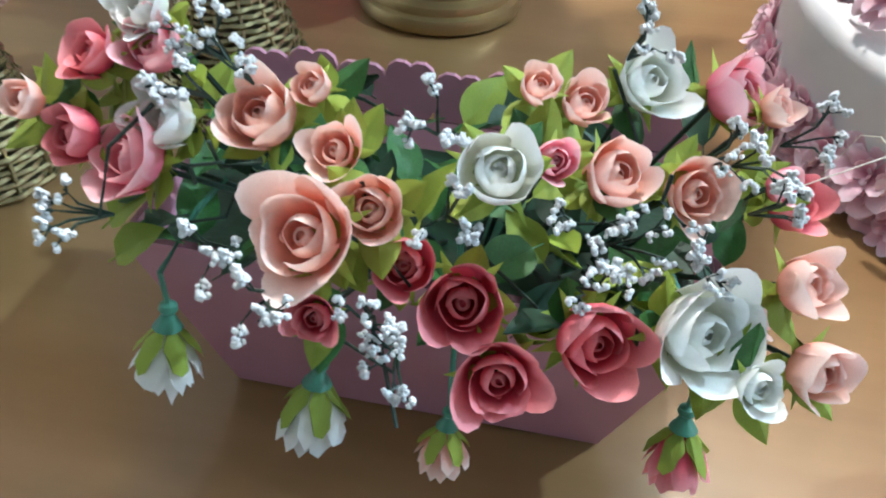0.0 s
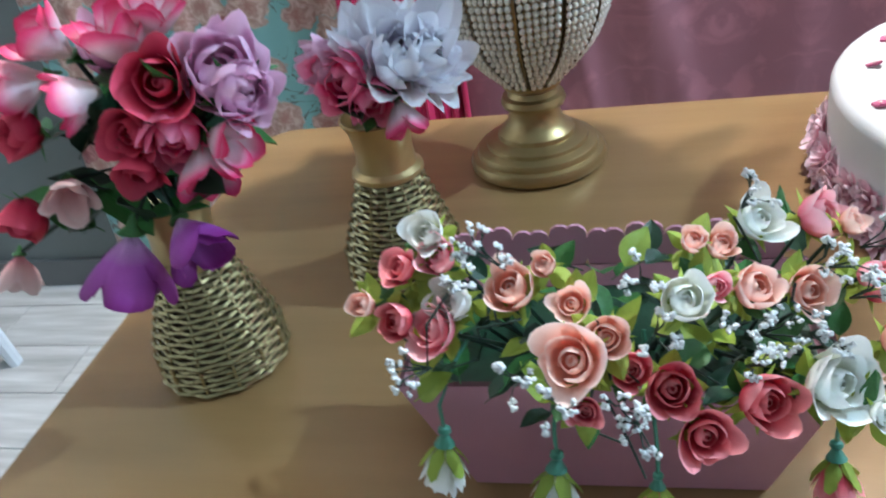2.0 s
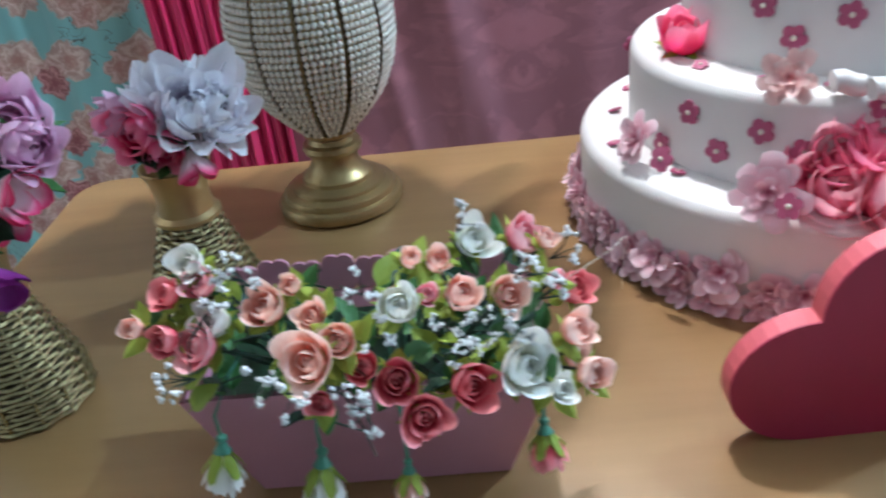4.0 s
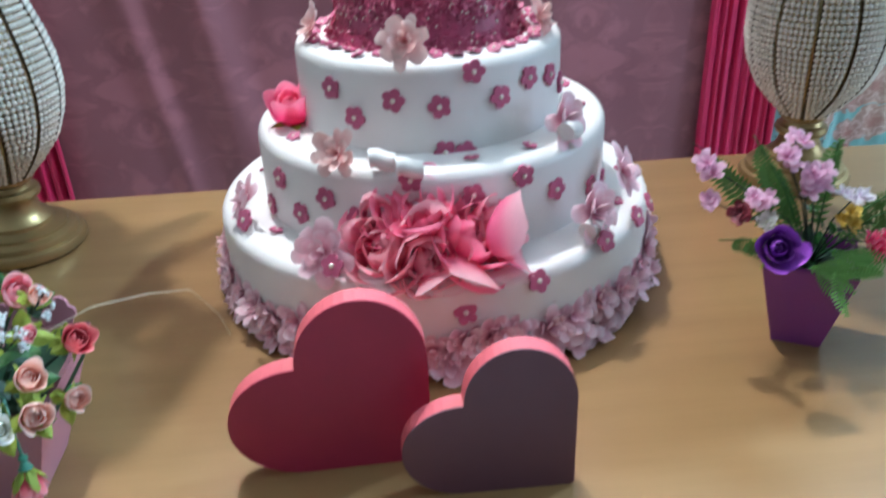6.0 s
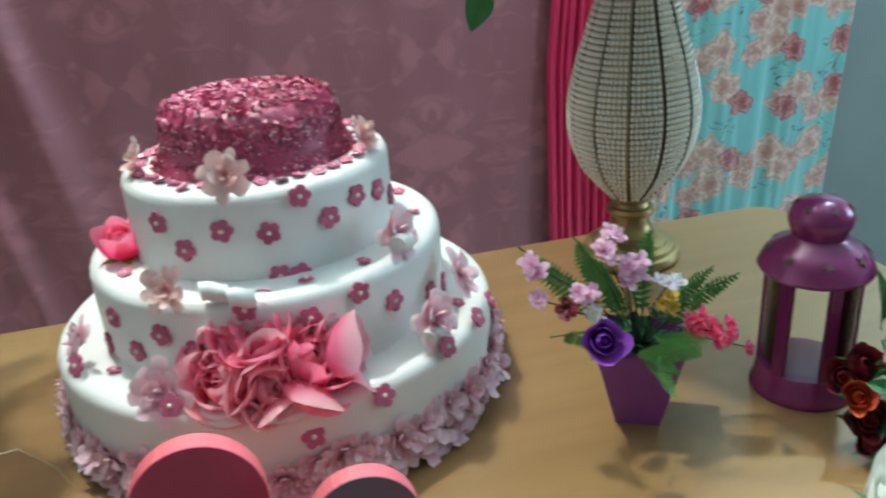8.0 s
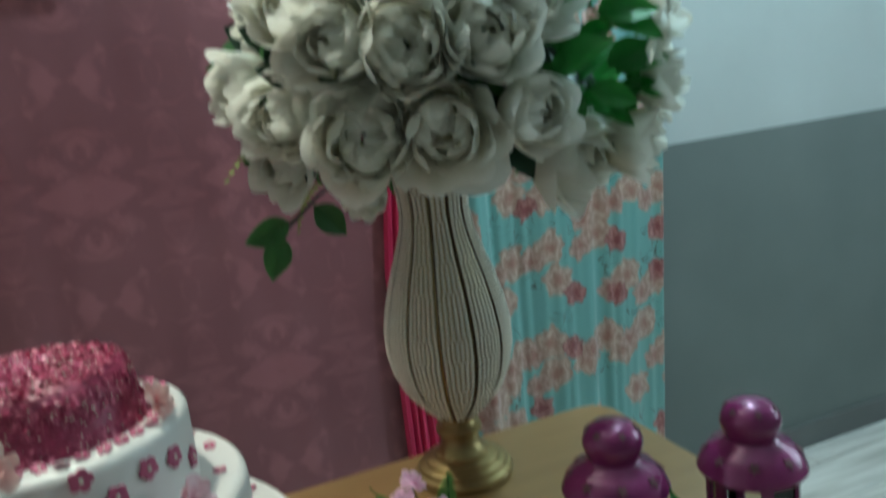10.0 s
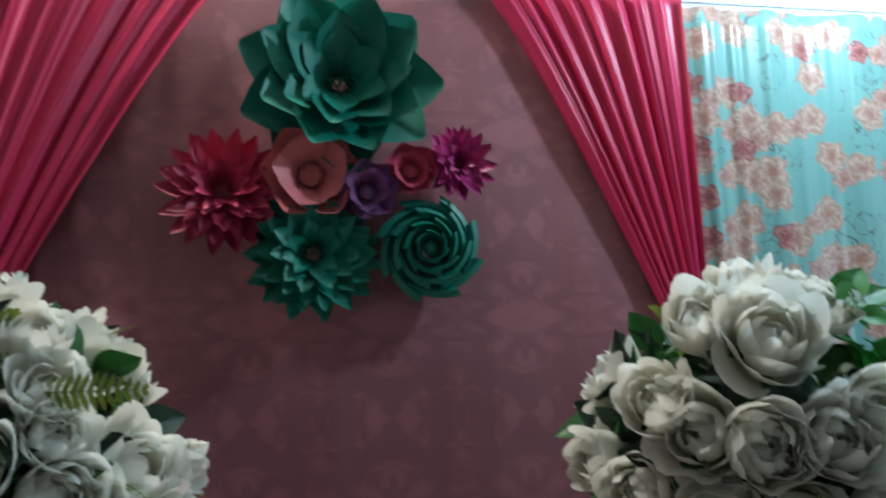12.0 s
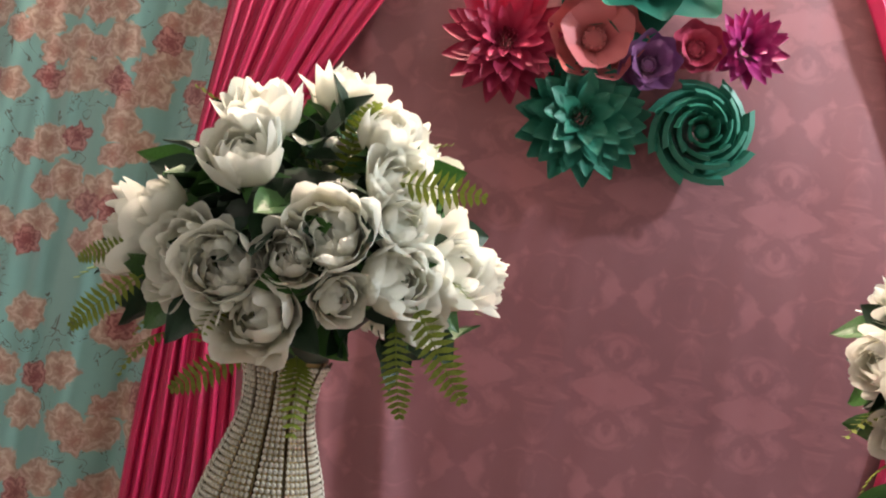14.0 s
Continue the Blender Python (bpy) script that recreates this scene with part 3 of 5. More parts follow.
def cloth(name, label, outline, mt, folds, depth, y, nx=120, nz=40, category="curtain", pinch=None, ridges=()):
    """A hanging cloth; outline(w) gives its left and right edge and height at w from top (0) to hem (1)."""
    b = Build()
    pts = []
    for i in range(nz):
        w = i / (nz - 1)
        xl, xr, z = outline(w)
        for j in range(nx):
            u = j / (nx - 1)
            d = depth * (pinch(w) if pinch else 1)
            off = d * (math.sin(2 * math.pi * folds * u + 1.6 * math.sin(5 * u + 1.2 * w)) + 0.55 * math.sin(2 * math.pi * folds * 0.61 * u + 1.0 + 0.8 * w) + 0.25 * math.sin(2 * math.pi * folds * 2.3 * u + 3 * math.sin(3 * u)))
            off *= 0.75 + 0.9 * noise.noise((u * 9, w * 1.5, folds + 3))
            off += 0.006 * noise.noise((u * 5, w * 6, folds)) + 0.5 * d * noise.noise((u * 31, w * 2.2, folds + 7))
            for c0, c1, wd, am in ridges:
                q = (u - c0 - c1 * w) / wd
                off -= am * math.exp(-q * q) * min(1, w * 1.6)
            pts.append(Vector((xl + (xr - xl) * u, y + off, z(u) if callable(z) else z)))
    b.grid(pts, nz, nx)
    ob = new(name, b.data(name, mt))
    s = ob.modifiers.new("thickness", "SOLIDIFY")
    s.thickness = 0.002
    return tagged(ob, label, category)


TOP = 2.56
cloth("backdrop_cloth", "dusty pink damask backdrop cloth hung flat on the wall", lambda w: (-0.52, 1.32, TOP - (TOP - 0.03) * w), DAMASK, 3.3, 0.006, 1.60, 240, 60, "backdrop", None, ((0.10, 0.28, 0.022, 0.022), (0.20, 0.12, 0.015, 0.012), (0.55, -0.12, 0.03, 0.008), (0.05, 0.22, 0.012, 0.014)))
cloth("floral_cloth", "aqua satin cloth printed with dusty roses", lambda w: (-1.40, -0.50, TOP - 0.01 - 2.5 * w), FLORAL, 4.3, 0.014, 1.61, 120, 40, "cloth", )
cloth("floral_cloth", "creased aqua satin cloth printed with dusty roses", lambda w: (1.28, 2.08 - 0.13 * w, TOP - 0.01 - 2.42 * w), FLORAL, 3.6, 0.017, 1.61, 120, 40, "cloth")


def drape(name, out, inner_top, tie_l, tie_r, tie_z, hem_l, hem_r):
    """A curtain that hangs from the top rail, is gathered at the tie and falls to the floor."""
    left_out = out < inner_top

    def outline(w):
        k = 0.36
        if w < k:
            s = w / k
            e = s ** 0.85
            a, c = (out, inner_top) if left_out else (inner_top, out)
            xl, xr = a + (tie_l - a) * e, c + (tie_r - c) * e
            z = TOP + 0.005 - (TOP - tie_z) * s
        else:
            s = (w - k) / (1 - k)
            e = min(1, s * 2.2) ** 0.7
            xl, xr = tie_l + (hem_l - tie_l) * e, tie_r + (hem_r - tie_r) * e
            z = tie_z - (tie_z - 0.05) * s
        return xl, xr, z

    return cloth(name, "fuchsia satin curtain gathered to one side in folds", outline, CURTAIN, 9.0, 0.010, 1.565, 260, 70, "curtain", lambda w: 0.55 + 0.45 * (1 - max(0, 1 - abs(w - 0.36) * 6)))


drape("curtain", -0.53, 0.14, -0.60, -0.46, 1.50, -0.62, -0.36)
drape("curtain", 1.33, 0.76, 1.24, 1.335, 1.62, 1.13, 1.31)
b = Build()
b.tube([(-1.42, 1.60, TOP + 0.004), (2.12, 1.60, TOP + 0.004)], 0.006, None, 8)
tagged(new("cord", b.data("cord", PLASTIC)), "thin white cord that carries the cloths", "cord")

# ---- paper flowers on the backdrop ----


def card_petal(b, phi, r0, r1, width, lift, curl, slot=0, point=0.6, n=7):
    """A flat card petal that lies out from the flower's middle, cupped along its length."""
    pts, tips = [], []
    for i in range(n):
        v = i / (n - 1)
        w = width * (math.sin(math.pi * (0.18 + 0.80 * v)) ** 0.75) * (1 - point * max(0, v - 0.72) * 1.3)
        for j in range(5):
            u = j / 2 - 1
            r = r0 + (r1 - r0) * v
            x, y = r, u * w
            z = lift * (1 - (1 - v) ** 2) + curl * v ** 3 + 0.35 * w * u * u
            pts.append(Vector((x * math.cos(phi) - y * math.sin(phi), x * math.sin(phi) + y * math.cos(phi), z)))
            tips.append(v)
    b.grid(pts, n, 5, tips, slot)
    return pts


def paper_flower(x, z, layers, mt, label, centre, y=1.575, spin=0.0):
    """layers: (count, inner radius, outer radius, half width, lift, curl)."""
    fl = thing("paper_flower", (x, y, z), label, "paper flower", "paper flowers on the backdrop")
    fl.rotation_euler = (radians(90), 0, 0)
    for k, (c, r0, r1, w, lift, curl) in enumerate(layers):
        b = Build()
        card_petal(b, 0, r0, r1, w, lift, curl)
        me = b.data("card_petal", mt)
        for i in range(c):
            a = 2 * math.pi * (i + 0.5 * (k % 2)) / c + spin + random.uniform(-0.07, 0.07)
            m = Matrix.Translation((0, 0, 0.006 * k)) @ Matrix.Rotation(a, 4, "Z") @ Matrix.Rotation(random.uniform(-0.12, 0.12), 4, "X") @ Matrix.Rotation(random.uniform(-0.09, 0.09), 4, "Y")
            ob = part("petal", me, fl, m)
    b = Build()
    kind, r = centre
    if kind == "fringe":
        for i in range(70):
            a, q = i * 2.4, r * math.sqrt(i / 70)
            p = Vector((q * math.cos(a), q * math.sin(a), 0.012))
            t = p * 1.25 + Vector((0, 0, 0.045 + random.uniform(-0.008, 0.008)))
            b.tube([p, t], 0.0022, 0.0028, 4)
    else:
        b.ball((0, 0, 0.02), r, 8, 0, 0.6)
        for i in range(14):
            a = 2 * math.pi * i / 14
            b.ball((r * 0.8 * math.cos(a), r * 0.8 * math.sin(a), 0.03), r * 0.22, 4)
    part("flower_centre", b.data("flower_centre", mt), fl)
    return fl


random.seed(5)
paper_flower(0.391, 2.262, [(9, 0.03, 0.258, 0.098, 0.030, 0.03), (8, 0.025, 0.205, 0.086, 0.062, 0.05), (7, 0.02, 0.150, 0.062, 0.080, 0.045), (6, 0.015, 0.105, 0.046, 0.080, 0.03)], TEAL_CARD, "large teal card flower with broad pointed petals", ("fringe", 0.042))
paper_flower(0.113, 1.985, [(18, 0.03, 0.155, 0.026, 0.02, 0.02), (17, 0.025, 0.138, 0.024, 0.04, 0.02), (16, 0.022, 0.115, 0.022, 0.055, 0.02), (14, 0.02, 0.09, 0.018, 0.065, 0.02), (12, 0.015, 0.065, 0.014, 0.07, 0.02)], RED_CARD, "raspberry red card dahlia with many pointed petals", ("fringe", 0.035))
paper_flower(0.319, 2.018, [(6, 0.03, 0.12, 0.062, 0.03, 0.035), (5, 0.02, 0.085, 0.055, 0.06, 0.02)], PEACH_CARD, "salmon card flower with rounded cupped petals", ("boss", 0.03), 1.55)
paper_flower(0.453, 1.976, [(7, 0.02, 0.078, 0.036, 0.03, 0.025), (6, 0.015, 0.055, 0.03, 0.05, 0.01)], PURPLE_CARD, "small purple foil card flower with cupped petals", ("boss", 0.02), 1.54)
paper_flower(0.559, 2.034, [(7, 0.02, 0.068, 0.036, 0.025, 0.022), (6, 0.015, 0.045, 0.03, 0.04, 0.01)], PINK_CARD, "small rose pink card flower with rounded petals", ("boss", 0.022), 1.55)
paper_flower(0.683, 2.058, [(13, 0.02, 0.098, 0.017, 0.02, 0.015), (12, 0.018, 0.085, 0.016, 0.04, 0.015), (10, 0.015, 0.06, 0.015, 0.055, 0.01), (7, 0.01, 0.04, 0.012, 0.06, 0.0)], MAG_CARD, "magenta card dahlia with folded narrow petals", ("boss", 0.012), 1.56)
paper_flower(0.324, 1.832, [(15, 0.03, 0.165, 0.034, 0.02, 0.015), (14, 0.027, 0.148, 0.032, 0.035, 0.015), (13, 0.025, 0.128, 0.030, 0.05, 0.015), (11, 0.02, 0.105, 0.027, 0.06, 0.012), (8, 0.015, 0.07, 0.02, 0.065, 0.01)], TEAL_CARD, "teal card dahlia with layered leaf-shaped petals", ("fringe", 0.038), spin=0.2)

# the rolled teal rose
rolled = thing("paper_flower", (0.604, 1.575, 1.842), "teal card rose with folded overlapping petals", "paper flower", "paper flowers on the backdrop")
rolled.rotation_euler = (radians(90), 0, 0)
for k, (c, r, h) in enumerate(((8, 0.106, 0.050), (7, 0.080, 0.068), (7, 0.056, 0.078), (6, 0.033, 0.083))):
    b = Build()
    pts = []
    wdt = math.pi / c * 1.5
    for i, (q, z) in enumerate(((0.35, 0.0), (0.8, 0.55 * h), (1.0, h), (1.13, h * 0.86), (1.10, h * 0.68))):
        for j in range(5):
            a = wdt * (j / 2 - 1)
            skew = 1 + 0.10 * (j / 2 - 1)
            pts.append(Vector((r * q * skew * math.cos(a) / math.cos(a * 0.55), r * q * skew * math.sin(a), z + 0.006 * (j / 2 - 1))))
    b.grid(pts, 5, 5)
    me = b.data("folded_petal", TEAL_CARD, smooth=False)
    for i in range(c):
        part("petal", me, rolled, Matrix.Rotation(2 * math.pi * i / c + 0.4 * k, 4, "Z"))
b = Build()
b.ball((0, 0, 0.05), 0.02, 7)
part("flower_centre", b.data("flower_centre", TEAL_CARD), rolled)

# ---- the table ----
TZ = 0.75
table = thing("table", (0.42, 0.54, 0), "wooden table with a tan laminate top", "table")
b = Build()
rim = []
for cx, cy, a0 in ((0.890, 0.392, 0), (-0.955, 0.39, 90), (-0.955, -0.385, 180), (0.890, -0.385, 270)):
    sx, sy = (1 if cx > 0 else -1), (1 if cy > 0 else -1)
    for k in range(7):
        a = radians(a0 + 15 * k)
        rim.append((cx - 0.05 * sx + 0.05 * math.cos(a), cy - 0.05 * sy + 0.05 * math.sin(a)))
b.grid([Vector((x, y, TZ - 0.03)) for x, y in rim] + [Vector((x, y, TZ)) for x, y in rim], 2, len(rim), close=True)
b.face([Vector((x, y, TZ)) for x, y in rim])
b.face([Vector((x, y, TZ - 0.03)) for x, y in rim][::-1])
me = b.data("tabletop", LAMINATE, smooth=False)
top = part("tabletop", me, table, label="tan wood-grain laminate top")
bv = top.modifiers.new("round", "BEVEL")
bv.width, bv.segments = 0.004, 2
b = Build()
b.box(-0.03, 0.03, -0.03, 0.03, 0, TZ - 0.031)
leg = b.data("leg", DARK_WOOD, smooth=False)
for x in (-0.86, 0.85):
    for y in (-0.3, 0.31):
        part("leg", leg, table, pose(x, y, 0))
b = Build()
b.box(-0.83, 0.82, -0.31, -0.29, TZ - 0.11, TZ - 0.032)
part("apron", b.data("apron", DARK_WOOD, smooth=False), table)

# ---- beaded vases with bouquets ----
PROFILE = [(0.030, 0.103), (0.052, 0.125), (0.075, 0.152), (0.090, 0.185), (0.097, 0.220), (0.097, 0.250), (0.091, 0.285), (0.080, 0.325), (0.066, 0.365), (0.055, 0.400), (0.050, 0.430), (0.052, 0.460), (0.060, 0.485), (0.066, 0.498)]


def at_height(z):
    for (r0, z0), (r1, z1) in zip(PROFILE, PROFILE[1:]):
        if z <= z1:
            return r0 + (r1 - r0) * (z - z0) / (z1 - z0)
    return PROFILE[-1][0]


def bead_data():
    v, f = [], []
    ball = []
    for k in range(1, 4):
        for j in range(6):
            a, e = math.pi * j / 3, math.pi * k / 4
            ball.append((math.sin(e) * math.cos(a), math.sin(e) * math.sin(a), math.cos(e)))
    ball = [(0, 0, 1)] + ball + [(0, 0, -1)]
    faces = [(0, 1 + j, 1 + (j + 1) % 6) for j in range(6)]
    for k in range(2):
        o = 1 + 6 * k
        faces += [(o + j, o + 6 + j, o + 6 + (j + 1) % 6, o + (j + 1) % 6) for j in range(6)]
    faces += [(19, 13 + (j + 1) % 6, 13 + j) for j in range(6)]
    for s in range(12):
        z = 0.107
        while z < 0.495:
            r = at_height(z)
            n = max(2, round(2 * math.pi * r / 12 / 0.0078))
            for j in range(n):
                a = 2 * math.pi * (s + (j + 0.75) / (n + 0.5)) / 12
                o = len(v)
                br = min(0.0047, math.pi * r / 12 / (n + 0.5) * 1.10)
                c = ((r + 0.001) * math.cos(a), (r + 0.001) * math.sin(a), z)
                v += [(c[0] + br * p[0], c[1] + br * p[1], c[2] + 0.0043 * p[2]) for p in ball]
                f += [tuple(o + i for i in q) for q in faces]
            z += 0.0083
    me = bpy.data.meshes.new("beads")
    me.from_pydata(v, [], f)
    me.materials.append(PEARL)
    me.polygons.foreach_set("use_smooth", [True] * len(me.polygons))
    return me


BEADS = bead_data()


def beaded_vase(x, y, slim=1.0):
    vs = thing("beaded_vase", (x, y, TZ), "tall pearl-beaded vase on an antique gold foot", "vase", "tall beaded vases")
    b = Build()
    b.lathe([(0.076, 0), (0.081, 0.004), (0.082, 0.010), (0.079, 0.016), (0.073, 0.018), (0.073, 0.020), (0.071, 0.025), (0.064, 0.028), (0.061, 0.0285), (0.060, 0.033), (0.050, 0.037), (0.046, 0.0375), (0.045, 0.043), (0.036, 0.050), (0.031, 0.060), (0.029, 0.070), (0.029, 0.073), (0.036, 0.075), (0.038, 0.080), (0.036, 0.086), (0.030, 0.088), (0.027, 0.094), (0.034, 0.099), (0.034, 0.105)], 40)
    part("foot", b.data("foot", GOLD), vs, label="turned antique gold foot")
    part("beads", BEADS, vs, label="rows of pearly beads", kind="stuff")
    b = Build()
    b.lathe([(r - 0.004, z) for r, z in PROFILE], 36)
    part("body", b.data("body", NECK_GOLD), vs)
    b = Build()
    b.tube([(at_height(z) + 0.001, 0, z) for z in [0.103 + 0.0132 * k for k in range(31)]], 0.0024, None, 5)
    rib = b.data("rib", RIB)
    for s in range(12):
        part("rib", rib, vs, pose(0, 0, 0, 0, 0, 30 * s + 2))
    vs.scale = (slim, slim, 1)
    return vs


VASES = ((-0.132, 0.79), (0.985, 0.832))
beaded_vase(*VASES[0])
beaded_vase(*VASES[1], 0.97)

BOX_ROSES_A = [
    ('peach', -0.058, 0.186, 0.948, 0.0168),
    ('peach', -0.041, 0.202, 0.949, 0.012),
    ('white', -0.003, 0.212, 0.964, 0.0148),
    ('white', 0.045, 0.304, 0.952, 0.0155),
    ('pink', 0.081, 0.314, 0.946, 0.0158),
    ('peach', 0.035, 0.243, 0.948, 0.0145),
    ('peach', 0.065, 0.261, 0.931, 0.013),
    ('peach', 0.02, 0.269, 0.958, 0.0099),
    ('peach', 0.004, 0.255, 0.97, 0.0086),
    ('white', 0.072, 0.21, 0.911, 0.0191),
    ('peach', 0.106, 0.238, 0.917, 0.013),
    ('peach', 0.113, 0.215, 0.898, 0.0142),
    ('pink', -0.136, 0.221, 0.94, 0.0158),
    ('white', -0.124, 0.232, 0.951, 0.0131),
    ('red', -0.154, 0.222, 0.945, 0.0124),
    ('red', -0.152, 0.241, 0.968, 0.0105),
]
BOX_ROSES_B = [
    ('pink', -0.131, 0.247, 0.97, 0.012),
    ('peach', -0.172, 0.226, 0.954, 0.0093),
    ('white', -0.137, 0.254, 0.981, 0.0116),
    ('peach', -0.093, 0.243, 0.952, 0.0159),
    ('peach', -0.074, 0.248, 0.962, 0.0086),
    ('peach', -0.059, 0.223, 0.954, 0.0102),
    ('red', -0.01, 0.202, 0.915, 0.0153),
    ('red', -0.03, 0.202, 0.928, 0.0125),
    ('red', 0.006, 0.188, 0.896, 0.0146),
    ('red', 0.037, 0.204, 0.904, 0.0166),
    ('pink', 0.013, 0.231, 0.957, 0.009),
    ('red', -0.052, 0.176, 0.924, 0.0079),
    ('peach', 0.095, 0.31, 0.943, 0.0089),
    ('pink', 0.096, 0.273, 0.932, 0.0083),
    ('white', 0.091, 0.204, 0.897, 0.0089),
    ('red', 0.115, 0.31, 0.9, 0.0144),
    ('peach', 0.112, 0.286, 0.858, 0.0126),
]
HANGING_BUDS = [
    ('white', -0.146, 0.232, 0.819, 0.0204),
    ('white', -0.079, 0.232, 0.798, 0.0212),
    ('peach', -0.018, 0.232, 0.791, 0.0159),
    ('red', 0.081, 0.232, 0.816, 0.018),
]
SPRIGS = [
    (-0.087, 0.18, 0.94),
    (0.075, 0.268, 0.945),
    (0.094, 0.251, 0.936),
    (0.069, 0.227, 0.93),
    (-0.016, 0.199, 0.954),
    (0.026, 0.219, 0.943),
    (-0.027, 0.174, 0.914),
    (-0.036, 0.174, 0.925),
    (-0.023, 0.213, 0.977),
    (-0.109, 0.241, 0.979),
    (-0.1, 0.238, 0.972),
    (-0.141, 0.195, 0.934),
    (-0.067, 0.166, 0.937),
    (0.041, 0.299, 0.972),
    (0.106, 0.285, 0.948),
    (0.033, 0.205, 0.925),
    (-0.115, 0.23, 0.968),
    (0.043, 0.223, 0.933),
    (0.088, 0.273, 0.943),
]
LEFT_BOUQUET = [
    (-0.187, 0.622, 1.574, 0.045),
    (-0.187, 0.572, 1.508, 0.045),
    (-0.099, 0.733, 1.637, 0.044),
    (-0.024, 0.648, 1.574, 0.04),
    (0.004, 0.612, 1.51, 0.041),
    (-0.331, 0.645, 1.39, 0.051),
    (-0.288, 0.6, 1.43, 0.032),
    (-0.232, 0.562, 1.388, 0.037),
    (-0.184, 0.548, 1.369, 0.048),
    (-0.137, 0.555, 1.316, 0.05),
    (-0.105, 0.541, 1.396, 0.036),
    (-0.065, 0.551, 1.43, 0.05),
    (0.018, 0.599, 1.458, 0.038),
    (0.027, 0.598, 1.385, 0.049),
    (-0.04, 0.562, 1.353, 0.03),
    (0.093, 0.685, 1.412, 0.051),
    (0.136, 0.776, 1.403, 0.037),
    (-0.259, 0.585, 1.343, 0.028),
    (0.058, 0.641, 1.339, 0.033),
]
RIGHT_BOUQUET = [
    (0.934, 0.701, 1.637, 0.045),
    (0.848, 0.672, 1.583, 0.048),
    (0.913, 0.6, 1.554, 0.058),
    (1.0, 0.67, 1.627, 0.029),
    (1.015, 0.623, 1.591, 0.036),
    (1.186, 0.616, 1.564, 0.038),
    (0.77, 0.669, 1.473, 0.051),
    (0.801, 0.616, 1.428, 0.052),
    (0.869, 0.566, 1.413, 0.055),
    (0.956, 0.54, 1.419, 0.052),
    (1.012, 0.545, 1.454, 0.044),
    (1.227, 0.594, 1.427, 0.037),
    (1.228, 0.589, 1.343, 0.04),
    (0.723, 0.795, 1.388, 0.047),
    (0.748, 0.702, 1.348, 0.046),
    (0.753, 0.757, 1.287, 0.041),
    (0.822, 0.613, 1.316, 0.057),
    (0.904, 0.567, 1.311, 0.054),
    (1.016, 0.551, 1.323, 0.048),
    (1.119, 0.635, 1.247, 0.062),
    (1.196, 0.607, 1.256, 0.041),
    (0.829, 0.659, 1.243, 0.027),
]
TIER_THREE_BLOSSOMS = [
    (-135.6, 1.014),
    (-124.4, 0.987),
    (-107.6, 1.009),
    (-90.1, 1.002),
    (-76.7, 1.035),
    (-65.5, 1.004),
    (-50.9, 1.016),
    (-88.5, 0.953),
    (-80.3, 0.95),
]
TIER_TWO_BLOSSOMS = [
    (-147.1, 0.919),
    (-157.4, 0.873),
    (-137.6, 0.888),
    (-126.3, 0.916),
    (-116.0, 0.901),
    (-99.8, 0.946),
    (-82.7, 0.926),
    (-67.5, 0.937),
    (-55.4, 0.91),
]
BASE_BLOSSOMS = [
    (-87.8, 0.824),
    (-71.0, 0.846),
    (-51.3, 0.862),
    (-116.7, 0.873),
    (-143.0, 0.893),
]
BIG_ROSES = [rose_data("ivory_rose", CREAM, 31 + i, (1.0, 0.85, 1.1, 0.7, 0.95)[i], (3, 5, 6, 6, 5), LEAF, True, 0.085) for i in range(5)]


